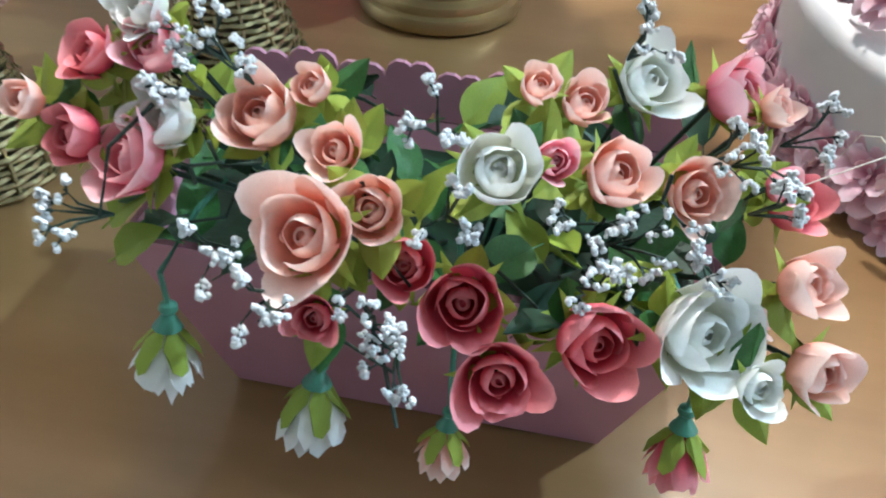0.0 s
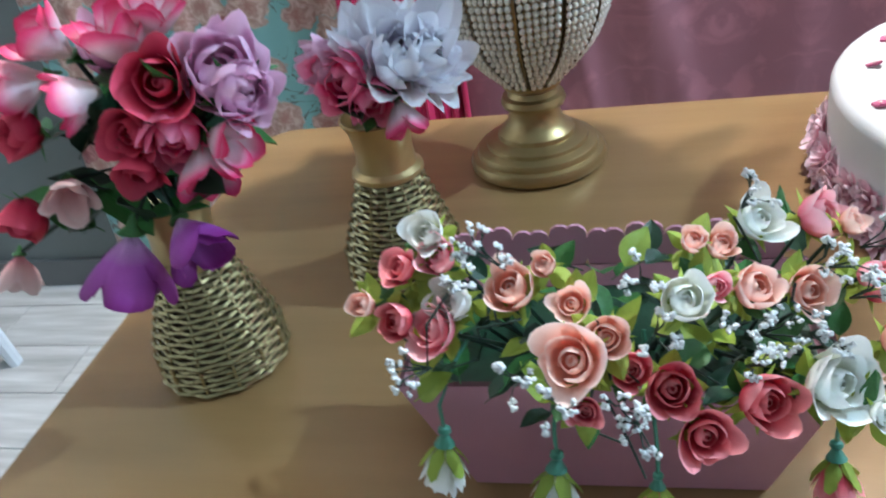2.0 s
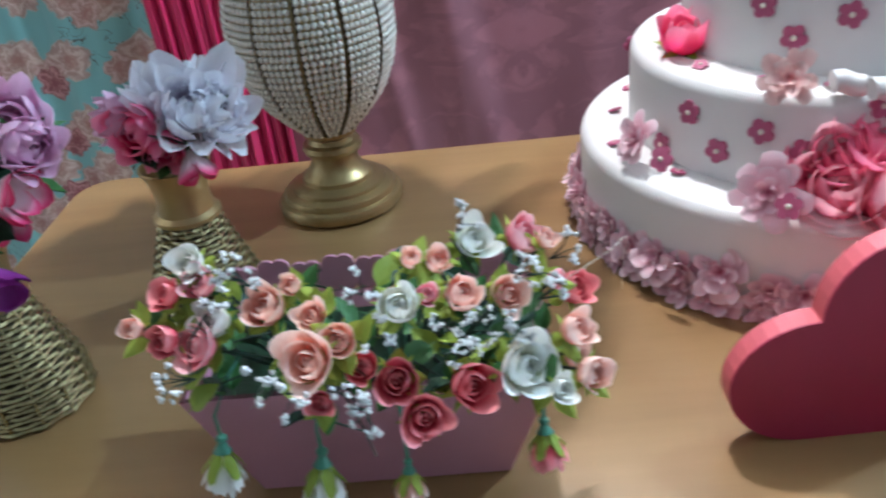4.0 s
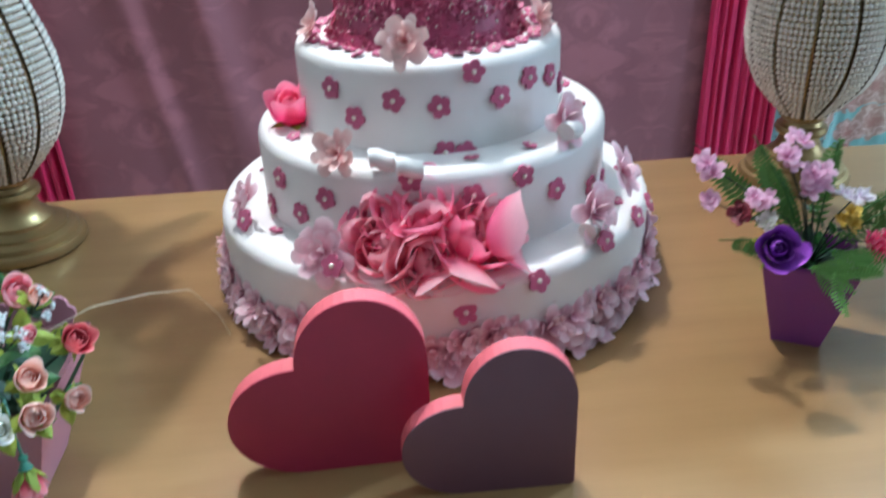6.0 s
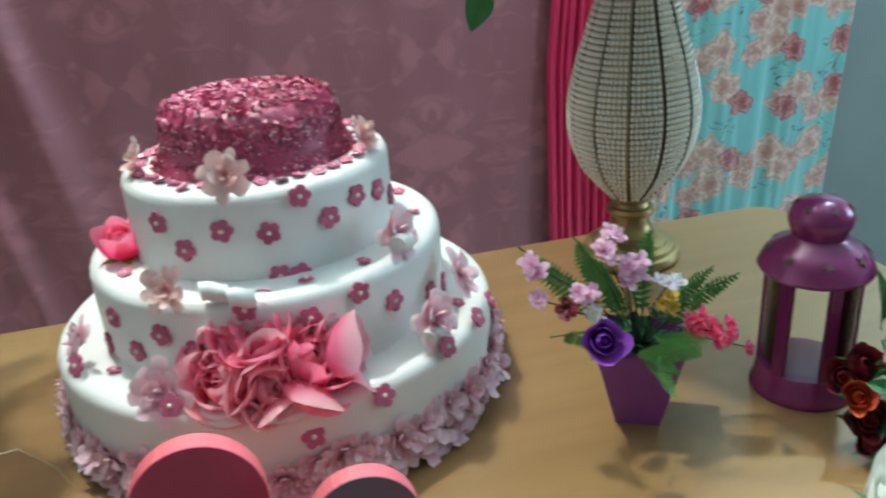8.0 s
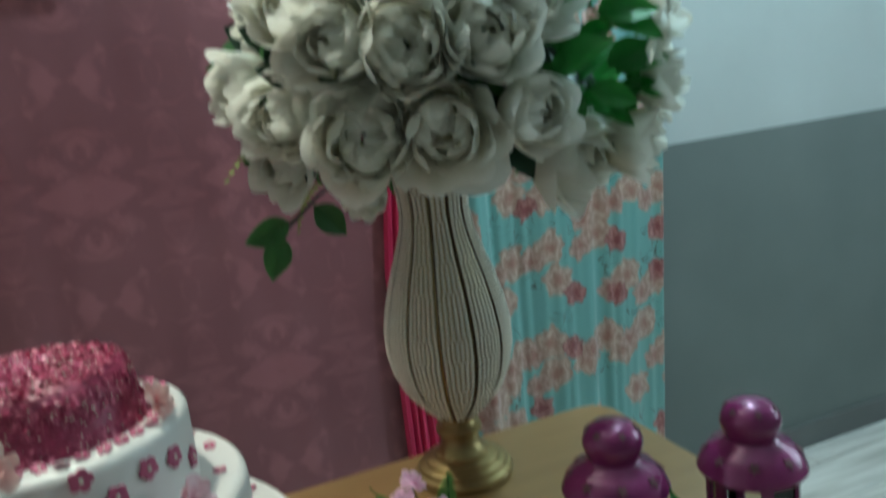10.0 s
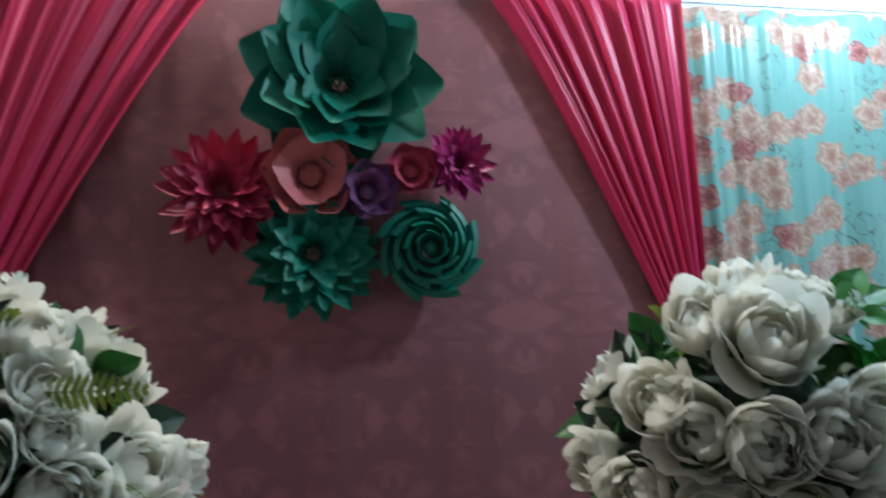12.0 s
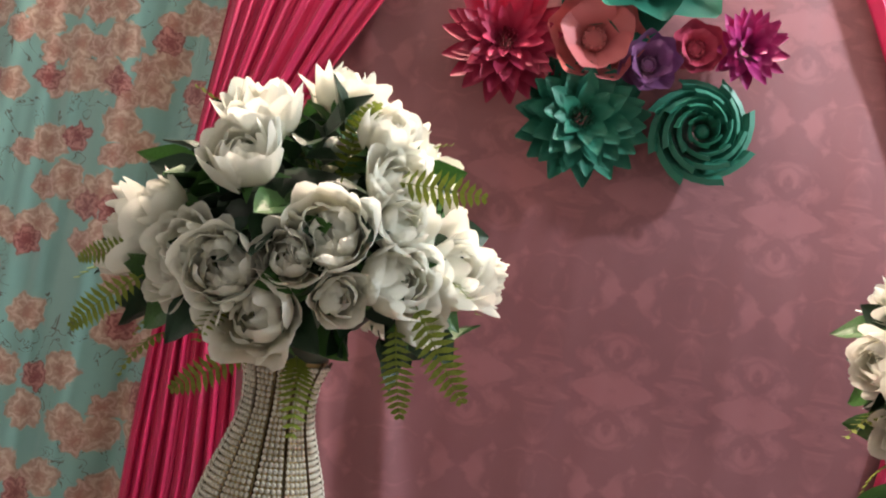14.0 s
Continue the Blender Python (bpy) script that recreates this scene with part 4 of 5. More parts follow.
def bouquet(x, y, roses, label, seed):
    """A dome of ivory roses, leaves and ferns that sits in the vase's mouth."""
    random.seed(seed)
    c = Vector((x, y, 1.37))
    bq = thing("bouquet", (x, y, 1.23), label, "bouquet", "rose bouquets")
    o = Vector(bq.location)
    b = Build()
    rings = []
    for k in range(7):
        e = math.pi * (0.08 + 0.84 * k / 6)
        rings.append((0.150 * math.sin(e), 0.17 - 0.125 * math.cos(e)))
    b.lathe(rings, 20)
    part("foam", b.data("foam", DARK_LEAF), bq)
    b = Build()
    b.lathe([(0.03, -0.08), (0.05, 0.0), (0.07, 0.04)], 16)
    part("stems", b.data("stems", STEM), bq)
    back = []
    for i in range(16):
        a, e = random.uniform(0.15, math.pi - 0.15), random.uniform(-0.3, 1.1)
        back.append((x + 0.225 * math.cos(a) * math.cos(e), y + 0.225 * math.sin(a) * math.cos(e), 1.40 + 0.225 * math.sin(e), random.uniform(0.04, 0.052)))
    for i, (px, py, pz, r) in enumerate(roses + back):
        p = Vector((px, py, pz))
        d = (p - c).normalized()
        d = (d + Vector((random.uniform(-0.25, 0.25), random.uniform(-0.25, 0.1), random.uniform(-0.2, 0.25)))).normalized()
        size = r * 1.17
        part("rose", BIG_ROSES[i % 5], bq, turned(p - o - d * size * 0.6, d, size, random.uniform(0, 6)))
    for i in range(300):
        a, e = random.uniform(0, 2 * math.pi), math.asin(random.uniform(-0.45, 0.98))
        d = Vector((math.cos(a) * math.cos(e), math.sin(a) * math.cos(e), math.sin(e)))
        p = c + d * random.uniform(0.15, 0.218) + Vector((0, 0, 0.02))
        tip = (d + Vector((random.uniform(-0.9, 0.9), random.uniform(-0.9, 0.9), random.uniform(-1.0, 0.4)))).normalized()
        side = tip.cross(d).normalized()
        up = side.cross(tip)
        m = Matrix.Translation(p - o) @ Matrix((tip, side * -1, up)).transposed().to_4x4() @ Matrix.Scale(random.uniform(0.06, 0.095), 4)
        part("leaf", LEAVES["green" if random.random() < 0.3 else "dark"], bq, m)
    for i in range(14):
        a = 2 * math.pi * i / 14 + random.uniform(-0.2, 0.2)
        e = random.uniform(-0.75, 0.1) if i % 4 else 0.9
        d = Vector((math.cos(a) * math.cos(e), math.sin(a) * math.cos(e), math.sin(e)))
        side = d.cross(Vector((0, 0, 1))).normalized()
        m = Matrix.Translation(c + d * 0.17 - o) @ Matrix((d, side, d.cross(side) * -1)).transposed().to_4x4() @ Matrix.Scale(random.uniform(0.11, 0.15), 4)
        part("fern", FERN, bq, m, "yellow-green fern frond")
    return bq


left_bouquet = bouquet(*VASES[0], LEFT_BOUQUET, "full dome of ivory silk roses with dark leaves and ferns", 3)
for x, z, ang, sz in ((-0.01, 1.505, 0, 0.12), (0.05, 1.36, -55, 0.13), (0.03, 1.33, -78, 0.11), (-0.29, 1.34, 225, 0.11), (-0.30, 1.38, 205, 0.08), (-0.14, 1.27, 215, 0.11)):
    part("fern", FERN, left_bouquet, Matrix.Translation(Vector((x, 0.60, z)) - Vector(left_bouquet.location)) @ pose(0, 0, 0, 90, 0, 0) @ pose(0, 0, 0, 0, 0, ang) @ Matrix.Scale(sz, 4), "yellow-green fern frond")
right_bouquet = bouquet(*VASES[1], RIGHT_BOUQUET, "dome of ivory silk roses with bright green leaves", 8)
RO = Vector(right_bouquet.location)
# Leaves on the right side, coloured as lit from there.
for i in range(60):
    p = Vector((random.uniform(1.03, 1.165), random.uniform(0.56, 0.68), random.uniform(1.30, 1.60)))
    p.x -= 0.45 * max(0, p.z - 1.5)
    m = Matrix.Translation(p - RO) @ pose(0, 0, 0, random.uniform(20, 70), random.uniform(-50, 40), random.uniform(-60, 40)) @ Matrix.Scale(random.uniform(0.06, 0.085), 4)
    part("leaf", LIT_LEAF, right_bouquet, m, "green cloth leaf coloured brighter as lit")
b = Build()
b.tube([(-0.10, -0.06, 0.05), (-0.19, -0.08, 0.01), (-0.245, -0.09, -0.03)], 0.0022, None, 5)
part("twig", b.data("twig", STEM), right_bouquet)
for x, z, turn in ((-0.235, -0.015, 200), (-0.25, -0.03, 255), (-0.20, 0.0, 310)):
    part("leaf", LEAVES["green"], right_bouquet, Matrix.Translation((x, -0.09, z)) @ pose(0, 0, 0, 90, 0, 0) @ pose(0, 0, 0, 0, 0, turn) @ Matrix.Scale(0.062, 4))

# ---- the pink box of small roses ----
planter = thing("flower_box", (-0.043, 0.32, TZ), "dusty pink flared wooden box full of silk roses", "planter")
PO = Vector(planter.location)
BOT = [(-0.141, 0.283), (0.055, 0.283), (0.055, 0.358), (-0.141, 0.358)]
TOPC = [(-0.176, 0.262), (0.092, 0.262), (0.092, 0.395), (-0.176, 0.395)]
BH = 0.112


def panel(name, i, h=BH):
    """One flared side of the box, 4 mm thick."""
    b = Build()
    k = (i + 1) % 4
    p = [Vector((*BOT[i], TZ + 0.001)), Vector((*BOT[k], TZ + 0.001)), Vector((*TOPC[k], TZ + h)), Vector((*TOPC[i], TZ + h))]
    n = (p[1] - p[0]).cross(p[3] - p[0]).normalized() * -0.004
    p = [q - PO for q in p]
    q = [s + n for s in p]
    b.face(p)
    b.face(q[::-1])
    for a in range(4):
        c = (a + 1) % 4
        b.face([p[a], q[a], q[c], p[c]], 1)
    return part(name, b.data(name, BOX_PAINT, BOX_EDGE, smooth=False), planter)


panel("front_panel", 0)
panel("end_panel", 1)
panel("back_panel", 2)
panel("end_panel", 3)
b = Build()
b.box(-0.094, 0.094, -0.033, 0.034, 0.002, 0.006)
part("bottom", b.data("bottom", BOX_PAINT, smooth=False), planter)
b = Build()
b.box(-0.125, 0.128, -0.05, 0.068, 0.085, 0.098)
part("foam", b.data("foam", DARK_LEAF), planter)
# cut-out blossoms along the back rim
b = Build()
for i in range(7):
    a = 2 * math.pi * i / 6
    c = (0.011 * math.cos(a), 0.011 * math.sin(a)) if i < 6 else (0, 0)
    ring = [Vector((c[0] + 0.008 * math.cos(k * math.pi / 5), -0.002, c[1] + 0.008 * math.sin(k * math.pi / 5))) for k in range(10)]
    b.face(ring)
    b.face([p + Vector((0, 0.003, 0)) for p in ring][::-1])
    b.grid(ring + [p + Vector((0, 0.003, 0)) for p in ring], 2, 10, close=True)
cut = b.data("cut_out_blossom", BOX_PAINT, smooth=False)
for i in range(9):
    part("cut_out_blossom", cut, planter, pose(-0.11 + 0.027 * i, 0.076, BH + 0.012 + 0.004 * (i % 2)))

random.seed(21)
C0 = Vector((-0.04, 0.315, 0.875))
roses = BOX_ROSES_A + BOX_ROSES_B
for i, (col, x, y, z, r) in enumerate(roses):
    p = Vector((x, y, z))
    d = ((p - C0).normalized() * 0.8 + Vector((0.08, -0.5, 0.5)) + Vector((random.uniform(-0.2, 0.2), random.uniform(-0.2, 0.2), random.uniform(-0.2, 0.2)))).normalized()
    size = r * 1.08
    part("rose", SMALL_ROSES[col][i % 3], planter, turned(p - PO - d * size * 0.75, d, size, random.uniform(0, 6)), col + " silk rose")
    s = p - d * size * 0.7
    b = Build()
    e = C0 + Vector(((x + 0.04) * 0.55, 0.0, -0.03))
    b.tube([s - PO, (s + e) / 2 - d * 0.006 - PO, e - PO], 0.0012, 0.0014, 5)
    part("stem", b.data("stem", STEM), planter)
    for k in range(5):
        a = random.uniform(0, 6.3)
        side = d.orthogonal().normalized()
        side.rotate(Matrix.Rotation(a, 3, d))
        tip = (side + d * random.uniform(-0.2, 0.3)).normalized()
        up = tip.cross(side.cross(d)).normalized() if abs(tip.dot(d)) < 0.95 else d
        sd = up.cross(tip).normalized()
        up = tip.cross(sd)
        m = Matrix.Translation(s - PO - d * random.uniform(0.0, 0.012)) @ Matrix((tip, sd, up)).transposed().to_4x4() @ Matrix.Scale(random.uniform(0.015, 0.024), 4)
        part("leaf", LEAVES[("lime", "lime", "green")[k % 3]], planter, m)
for i in range(110):
    p = Vector((random.uniform(-0.155, 0.095), random.uniform(0.215, 0.345), random.uniform(0.866, 0.912)))
    a = random.uniform(0, 6.3)
    m = Matrix.Translation(p - PO) @ pose(0, 0, 0, random.uniform(-40, 40), random.uniform(-60, 0), math.degrees(a)) @ Matrix.Scale(random.uniform(0.02, 0.032), 4)
    part("leaf", LEAVES[("green", "dark", "lime")[i % 3]], planter, m)
for col, x, y, z, r in HANGING_BUDS:
    p = Vector((x, y, z))
    d = Vector((random.uniform(-0.1, 0.1), -0.25, -1)).normalized()
    m = turned(p - PO - d * r * 1.1, d, r * 1.12, random.uniform(0, 6))
    part("hanging_bud", SMALL_BUDS[col], planter, m, "drooping " + col + " silk flower")
    b = Build()
    s = m.translation - d * r * 0.35
    e = C0 - PO + Vector(((x + 0.04) * 0.8, -0.04, 0.02))
    b.tube([s, s + Vector((0, 0.0, 0.02)), (s + e) / 2 + Vector((0, 0.005, 0.014)), e], 0.0014, None, 5)
    part("stem", b.data("stem", SAGE), planter)


def sprig_data(seed):
    """A twig of gypsophila: dark forking stems and rough white clumps, about 1 across."""
    random.seed(seed)
    b, g = Build(), Build()
    for i in range(5):
        a = random.uniform(0, 6.3)
        tip = Vector((0.5 * math.cos(a), 0.5 * math.sin(a), random.uniform(0.0, 0.45)))
        b.tube([(0, 0, -0.7), tip * 0.4 + Vector((0, 0, -0.1)), tip], 0.034, 0.024, 4)
        for k in range(3):
            q = tip + Vector((random.uniform(-0.2, 0.2), random.uniform(-0.2, 0.2), random.uniform(-0.1, 0.2)))
            b.tube([tip * 0.8, q], 0.022, 0.018, 4)
            for s in range(5):
                g.ball(q + Vector((random.uniform(-0.07, 0.07), random.uniform(-0.07, 0.07), random.uniform(-0.07, 0.07))), random.uniform(0.045, 0.075), 4)
    return b.data("sprig", STEM), g.data("sprig_blossoms", GYP)


SPRIG_DATA = [sprig_data(s) for s in range(4)]
random.seed(4)
for i, p in enumerate(SPRIGS):
    p = Vector(p)
    d = ((p - C0).normalized() + Vector((0, -0.2, 0.3))).normalized()
    st, bl = SPRIG_DATA[i % 4]
    m = turned(p - PO - d * 0.004, d, 0.0185, random.uniform(0, 6))
    s = part("sprig", st, planter, m, "dark twig of gypsophila")
    part("blossoms", bl, s, label="tiny white foam blossoms", kind="stuff")
for i in range(14):
    b = Build()
    p = Vector((random.uniform(-0.16, 0.11), random.uniform(0.18, 0.31), random.uniform(0.89, 0.96)))
    q = p + Vector((random.uniform(-0.03, 0.03), random.uniform(-0.03, 0.0), random.uniform(-0.03, 0.02)))
    b.tube([p - PO, (p + q) / 2 + Vector((random.uniform(-0.008, 0.008), 0, random.uniform(-0.008, 0.008))) - PO, q - PO], 0.0009, 0.0007, 5)
    part("twig", b.data("twig", STEM), planter)

b = Build()
b.tube([Vector(p) - PO for p in ((0.105, 0.285, 0.925), (0.137, 0.30, 0.935), (0.158, 0.37, 0.902), (0.175, 0.44, 0.862), (0.183, 0.50, 0.792), (0.186, 0.52, 0.753))], 0.0003, None, 5)
part("thread", b.data("thread", CREAM), planter, label="thin pale thread")

# ---- the tiered cake ----
CX, CY = 0.433, 0.68
cake = thing("tiered_cake", (CX, CY, TZ), "four-tier white show cake with pink flowers", "cake")
TIERS = ((0.262, 0.0, 0.108), (0.206, 0.106, 0.202), (0.152, 0.200, 0.296))


def tier_data(r, z0, z1):
    b = Build()
    e = 0.014
    prof = [(r, z0), (r, z1 - e)] + [(r - e + e * math.cos(k * math.pi / 10), z1 - e + e * math.sin(k * math.pi / 10)) for k in range(1, 6)] + [(0.02, z1)]
    b.lathe(prof, 64)
    return b.data("tier", FONDANT)


for t in TIERS:
    part("tier", tier_data(*t), cake)
b = Build()
b.lathe([(0.118, 0.292), (0.104, 0.310), (0.100, 0.335), (0.094, 0.352), (0.082, 0.361), (0.02, 0.364)], 48)
part("top_tier", b.data("top_tier", CAP), cake, label="raspberry top tier covered in sugar petals")
# sugar petals all over the top tier
random.seed(9)
b = Build()
dot = Build()
for i in range(3600):
    a = random.uniform(0, 2 * math.pi)
    w = random.random()
    if w < 0.68:
        z = random.uniform(0.294, 0.352)
        r = 0.118 - 0.018 * min(1, (z - 0.292) / 0.02) - max(0, z - 0.33) * 0.2
        nrm = Vector((math.cos(a), math.sin(a), 0.15))
    else:
        r = 0.092 * math.sqrt(random.random())
        z = 0.364 - 0.004 * (r / 0.09) ** 4
        nrm = Vector((0, 0, 1))
    p = Vector((r * math.cos(a), r * math.sin(a), z))
    nrm = (nrm + Vector([random.uniform(-0.7, 0.7) for _ in range(3)])).normalized()
    s = nrm.orthogonal().normalized()
    s.rotate(Matrix.Rotation(random.uniform(0, 6.3), 3, nrm))
    u = nrm.cross(s)
    q = random.uniform(0.003, 0.0055)
    b.face([p + nrm * 0.001 - s * q, p + nrm * 0.003 + u * q * 0.6, p + nrm * 0.003 + s * q, p + nrm * 0.001 - u * q * 0.6], 0 if random.random() < 0.7 else 1)
    if i % 11 == 0:
        dot.ball(p + nrm * 0.003, 0.0013, 4)
tp = part("sugar_petals", b.data("sugar_petals", CAP, CAP_LIGHT, smooth=False), cake, kind="stuff")
part("pearls", dot.data("pearls", PEARL), cake, kind="stuff")
BL = blossom_data("blossom", BLOSSOM, 5, PEARL)
for lst, r in ((TIER_THREE_BLOSSOMS, 0.152), (TIER_TWO_BLOSSOMS, 0.206), (BASE_BLOSSOMS, 0.262)):
    more = [(a, z) for a, z in lst]
    more += [(30 + 26 * k + random.uniform(-6, 6), lst[k % len(lst)][1]) for k in range(5)] + [(-20, lst[1][1]), (-36, lst[2][1])]
    for a, z in more:
        a = radians(a)
        n = Vector((math.cos(a), math.sin(a), 0.05 if r < 0.25 else 0.5))
        part("blossom", BL, cake, turned(Vector((r * math.cos(a), r * math.sin(a), min(z - TZ, 0.297))) + n * 0.002, n, 0.0132, random.uniform(0, 6)))
for i in range(30):
    k = i % 2
    a, r = 2 * math.pi * i / 30 + random.uniform(-0.08, 0.08), (0.226, 0.172)[k] + random.uniform(-0.006, 0.012)
    part("blossom", BL, cake, turned((r * math.cos(a), r * math.sin(a), (0.111, 0.205)[k]), (random.uniform(-0.3, 0.3), random.uniform(-0.3, 0.3), 1), 0.0085))
for i in range(40):
    a, r = 2 * math.pi * i / 40, 0.128 + random.uniform(-0.004, 0.008)
    part("blossom", BL, cake, turned((r * math.cos(a), r * math.sin(a), 0.299), (random.uniform(-0.5, 0.5), random.uniform(-0.5, 0.5), 1), 0.0085, random.uniform(0, 3)))
FRILLS = [frill_data("frill_flower", RUFFLE, 40 + i) for i in range(3)]
for i in range(96):
    a = 2 * math.pi * i / 48 + random.uniform(-0.04, 0.04)
    n = Vector((math.cos(a), math.sin(a), random.uniform(-0.1, 0.7)))
    part("frill_flower", FRILLS[i % 3], cake, turned((0.263 * math.cos(a), 0.263 * math.sin(a), random.uniform(0.010, 0.024) + 0.022 * (i // 48)), n, random.uniform(0.017, 0.026), random.uniform(0, 6)))
SOFT = [frill_data("soft_flower", PALE_PINK, 60 + i) for i in range(2)]
RUFF = [frill_data("mauve_flower", RUFFLE, 70 + i) for i in range(2)]
for a, r, z, size, me, lab in ((-101, 0.165, 0.322, 0.021, SOFT[0], "pale pink silk flower"), (-165, 0.13, 0.312, 0.019, SOFT[1], "pale pink silk flower"), (-25, 0.13, 0.312, 0.021, SOFT[0], "pale pink silk flower"),
                               (-121, 0.205, 0.218, 0.021, SOFT[1], "pale pink silk flower"), (-46, 0.19, 0.220, 0.024, RUFF[0], "mauve silk flower"), (-121, 0.248, 0.128, 0.026, RUFF[1], "mauve silk flower"),
                               (-50, 0.242, 0.135, 0.026, RUFF[0], "mauve silk flower"), (-30, 0.235, 0.15, 0.024, RUFF[1], "mauve silk flower"), (-158, 0.235, 0.135, 0.022, RUFF[0], "mauve silk flower")):
    a = radians(a)
    part("silk_flower", me, cake, turned((r * math.cos(a), r * math.sin(a), z), (math.cos(a), math.sin(a), 0.5), size, a), lab)
BIGF = [rose_data("big_flower", m, 80 + i, 1.0, (3, 4, 5, 5, 4), RUFFLE, True, 0.06) for i, m in enumerate((HOT_PINK, HOT_PINK, HOT_PINK, BLUSH_PINK, BLUSH_PINK))]
for x, y, z, size, k, d in ((0.366, 0.462, 0.880, 0.045, 3, (-0.4, -0.6, 0.6)), (0.404, 0.478, 0.914, 0.044, 0, (-0.1, -0.6, 0.8)), (0.372, 0.480, 0.902, 0.038, 1, (-0.6, -0.5, 0.6)), (0.456, 0.458, 0.890, 0.046, 2, (0.3, -0.6, 0.7)),
                            (0.412, 0.440, 0.876, 0.042, 4, (0.1, -0.9, 0.4)), (0.436, 0.490, 0.910, 0.036, 1, (0.3, -0.4, 0.9)), (0.398, 0.455, 0.866, 0.036, 0, (-0.1, -1.0, 0.3)), (0.482, 0.470, 0.892, 0.034, 3, (0.6, -0.6, 0.5))):
    dv = Vector(d).normalized()
    part("silk_flower", BIGF[k], cake, turned(Vector((x - CX, y - CY, z - TZ)) - dv * size * 0.55, dv, size, 2 * x / 0.1), "large pink silk flower with wavy petals")
for x, y, z, size, d, sp in ((0.512, 0.452, 0.892, 0.060, (0.7, -0.5, 0.35), 2.4), (0.430, 0.432, 0.842, 0.054, (0.2, -1.0, -0.5), 1.0)):
    b = Build()
    random.seed(int(1000 * x))
    shell(b, 0, 0.75, 1.05, 0.85, 0.5, 0.06, 9, 9)
    shell(b, 1.2, 0.62, 1.25, 0.7, 0.5, 0.06, 9, 9)
    dv = Vector(d).normalized()
    part("petal", b.data("petal", BLUSH_PINK, crease=120), cake, turned(Vector((x - CX, y - CY, z - TZ)) - dv * size * 0.5, dv, size, sp), "pale pink silk petals")
RB = rose_data("bud", HOT_PINK, 90, 0.7)
part("bud", RB, cake, turned((-0.160, -0.03, 0.205), (-0.1, -0.2, 1), 0.034), "hot pink silk rosebud")
for a, r, z in ((-108, 0.20, 0.213), (-47, 0.20, 0.214), (-52, 0.248, 0.122), (-100, 0.21, 0.21)):
    b = Build()
    b.tube([(-0.013, 0, 0), (-0.006, 0.001, 0.002), (0.006, -0.001, 0.0), (0.013, 0, 0.001)], 0.010, 0.0095, 12)
    part("fondant_roll", b.data("fondant_roll", FONDANT), cake, pose(r * math.cos(radians(a)), r * math.sin(radians(a)), z, 0, 12, a + 100), "rolled white fondant leaf")

# ---- painted wooden hearts ----


def heart(x_tip, y, side, thick, face, edge, label, yaw):
    """A cut-out heart that lies on one straight side, its point to the right."""
    h = thing("wooden_heart", (x_tip, y, TZ), label, "heart", "painted hearts")
    h.rotation_euler = (0, 0, radians(yaw))
    r = side / 2
    out = [(0.0, 0.003), (0.0, side)]
    out += [(-r + r * math.cos(a), side + r * 1.12 * math.sin(a)) for a in [math.pi * k / 20 for k in range(1, 20)]]
    out += [(-side, side)]
    out += [(-side + r * 1.12 * math.cos(a), r + r * math.sin(a)) for a in [math.pi / 2 + math.pi * k / 20 for k in range(1, 20)]]
    out += [(-side, 0.0), (-0.004, 0.0)]
    def slab(y0, y1):
        f = [Vector((px, y0, pz)) for px, pz in out]
        g = [Vector((px, y1, pz)) for px, pz in out]
        b = Build()
        b.face(f)
        b.face(g[::-1])
        for i in range(len(f)):
            k = (i + 1) % len(f)
            b.face([f[i], g[i], g[k], f[k]])
        return b

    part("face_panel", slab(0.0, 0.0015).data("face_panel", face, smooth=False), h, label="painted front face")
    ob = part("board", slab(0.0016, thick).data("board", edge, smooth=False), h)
    bv = ob.modifiers.new("round", "BEVEL")
    bv.width, bv.segments, bv.limit_method = 0.0012, 2, "ANGLE"
    return h


heart(0.398, 0.297, 0.112, 0.020, HEART_FACE, HEART_LIT_EDGE, "raspberry red painted wooden heart lying on its side", 2)
heart(0.517, 0.250, 0.094, 0.018, HEART_MAUVE, HEART_LIT_EDGE, "plum grey painted wooden heart with salmon edge lightened as lit", 0)

# ---- purple pot of mixed flowers ----
pot = thing("flower_pot", (0.806, 0.443, TZ), "tapered purple pot of small mixed artificial flowers", "flower pot")
QO = Vector(pot.location)
b = Build()
for ring in (0, 1):
    s = (1.0, 0.93)[ring]
    rows = []
    for h, z in ((0.024, 0.0), (0.045, 0.098)):
        h *= s
        rows += [Vector((-h, -h, z + 0.003 * ring)), Vector((h, -h, z + 0.003 * ring)), Vector((h, h, z + 0.003 * ring)), Vector((-h, h, z + 0.003 * ring))]
    b.grid(rows, 2, 4, close=True)
    b.face(rows[:4])
po = part("pot", b.data("pot", POT, smooth=False), pot, pose(0, 0, 0, 0, 0, -27))
b = Build()
b.box(-0.036, 0.036, -0.036, 0.036, 0.07, 0.088)
part("moss", b.data("moss", DARK_LEAF), pot, pose(0, 0, 0, 0, 0, -27))
random.seed(14)
TINY = {"pink": frill_data("tiny_flower", LILAC_PINK, 3, 2), "rose": frill_data("tiny_flower", HOT_PINK, 4, 2), "lilac": frill_data("tiny_flower", LILAC_WHITE, 5, 2), "plum": frill_data("tiny_flower", DARK_RED, 6, 2), "white": frill_data("tiny_flower", WHITE, 7, 2)}
VIO = rose_data("violet_rose", VIOLET, 6, 1.0)
YEL = frill_data("yellow_flower", mat("yellow_silk", (0.62, 0.42, 0.05), 0.6, vary=0.15), 8, 2)
ROOT = Vector((0.0, 0.0, 0.085))


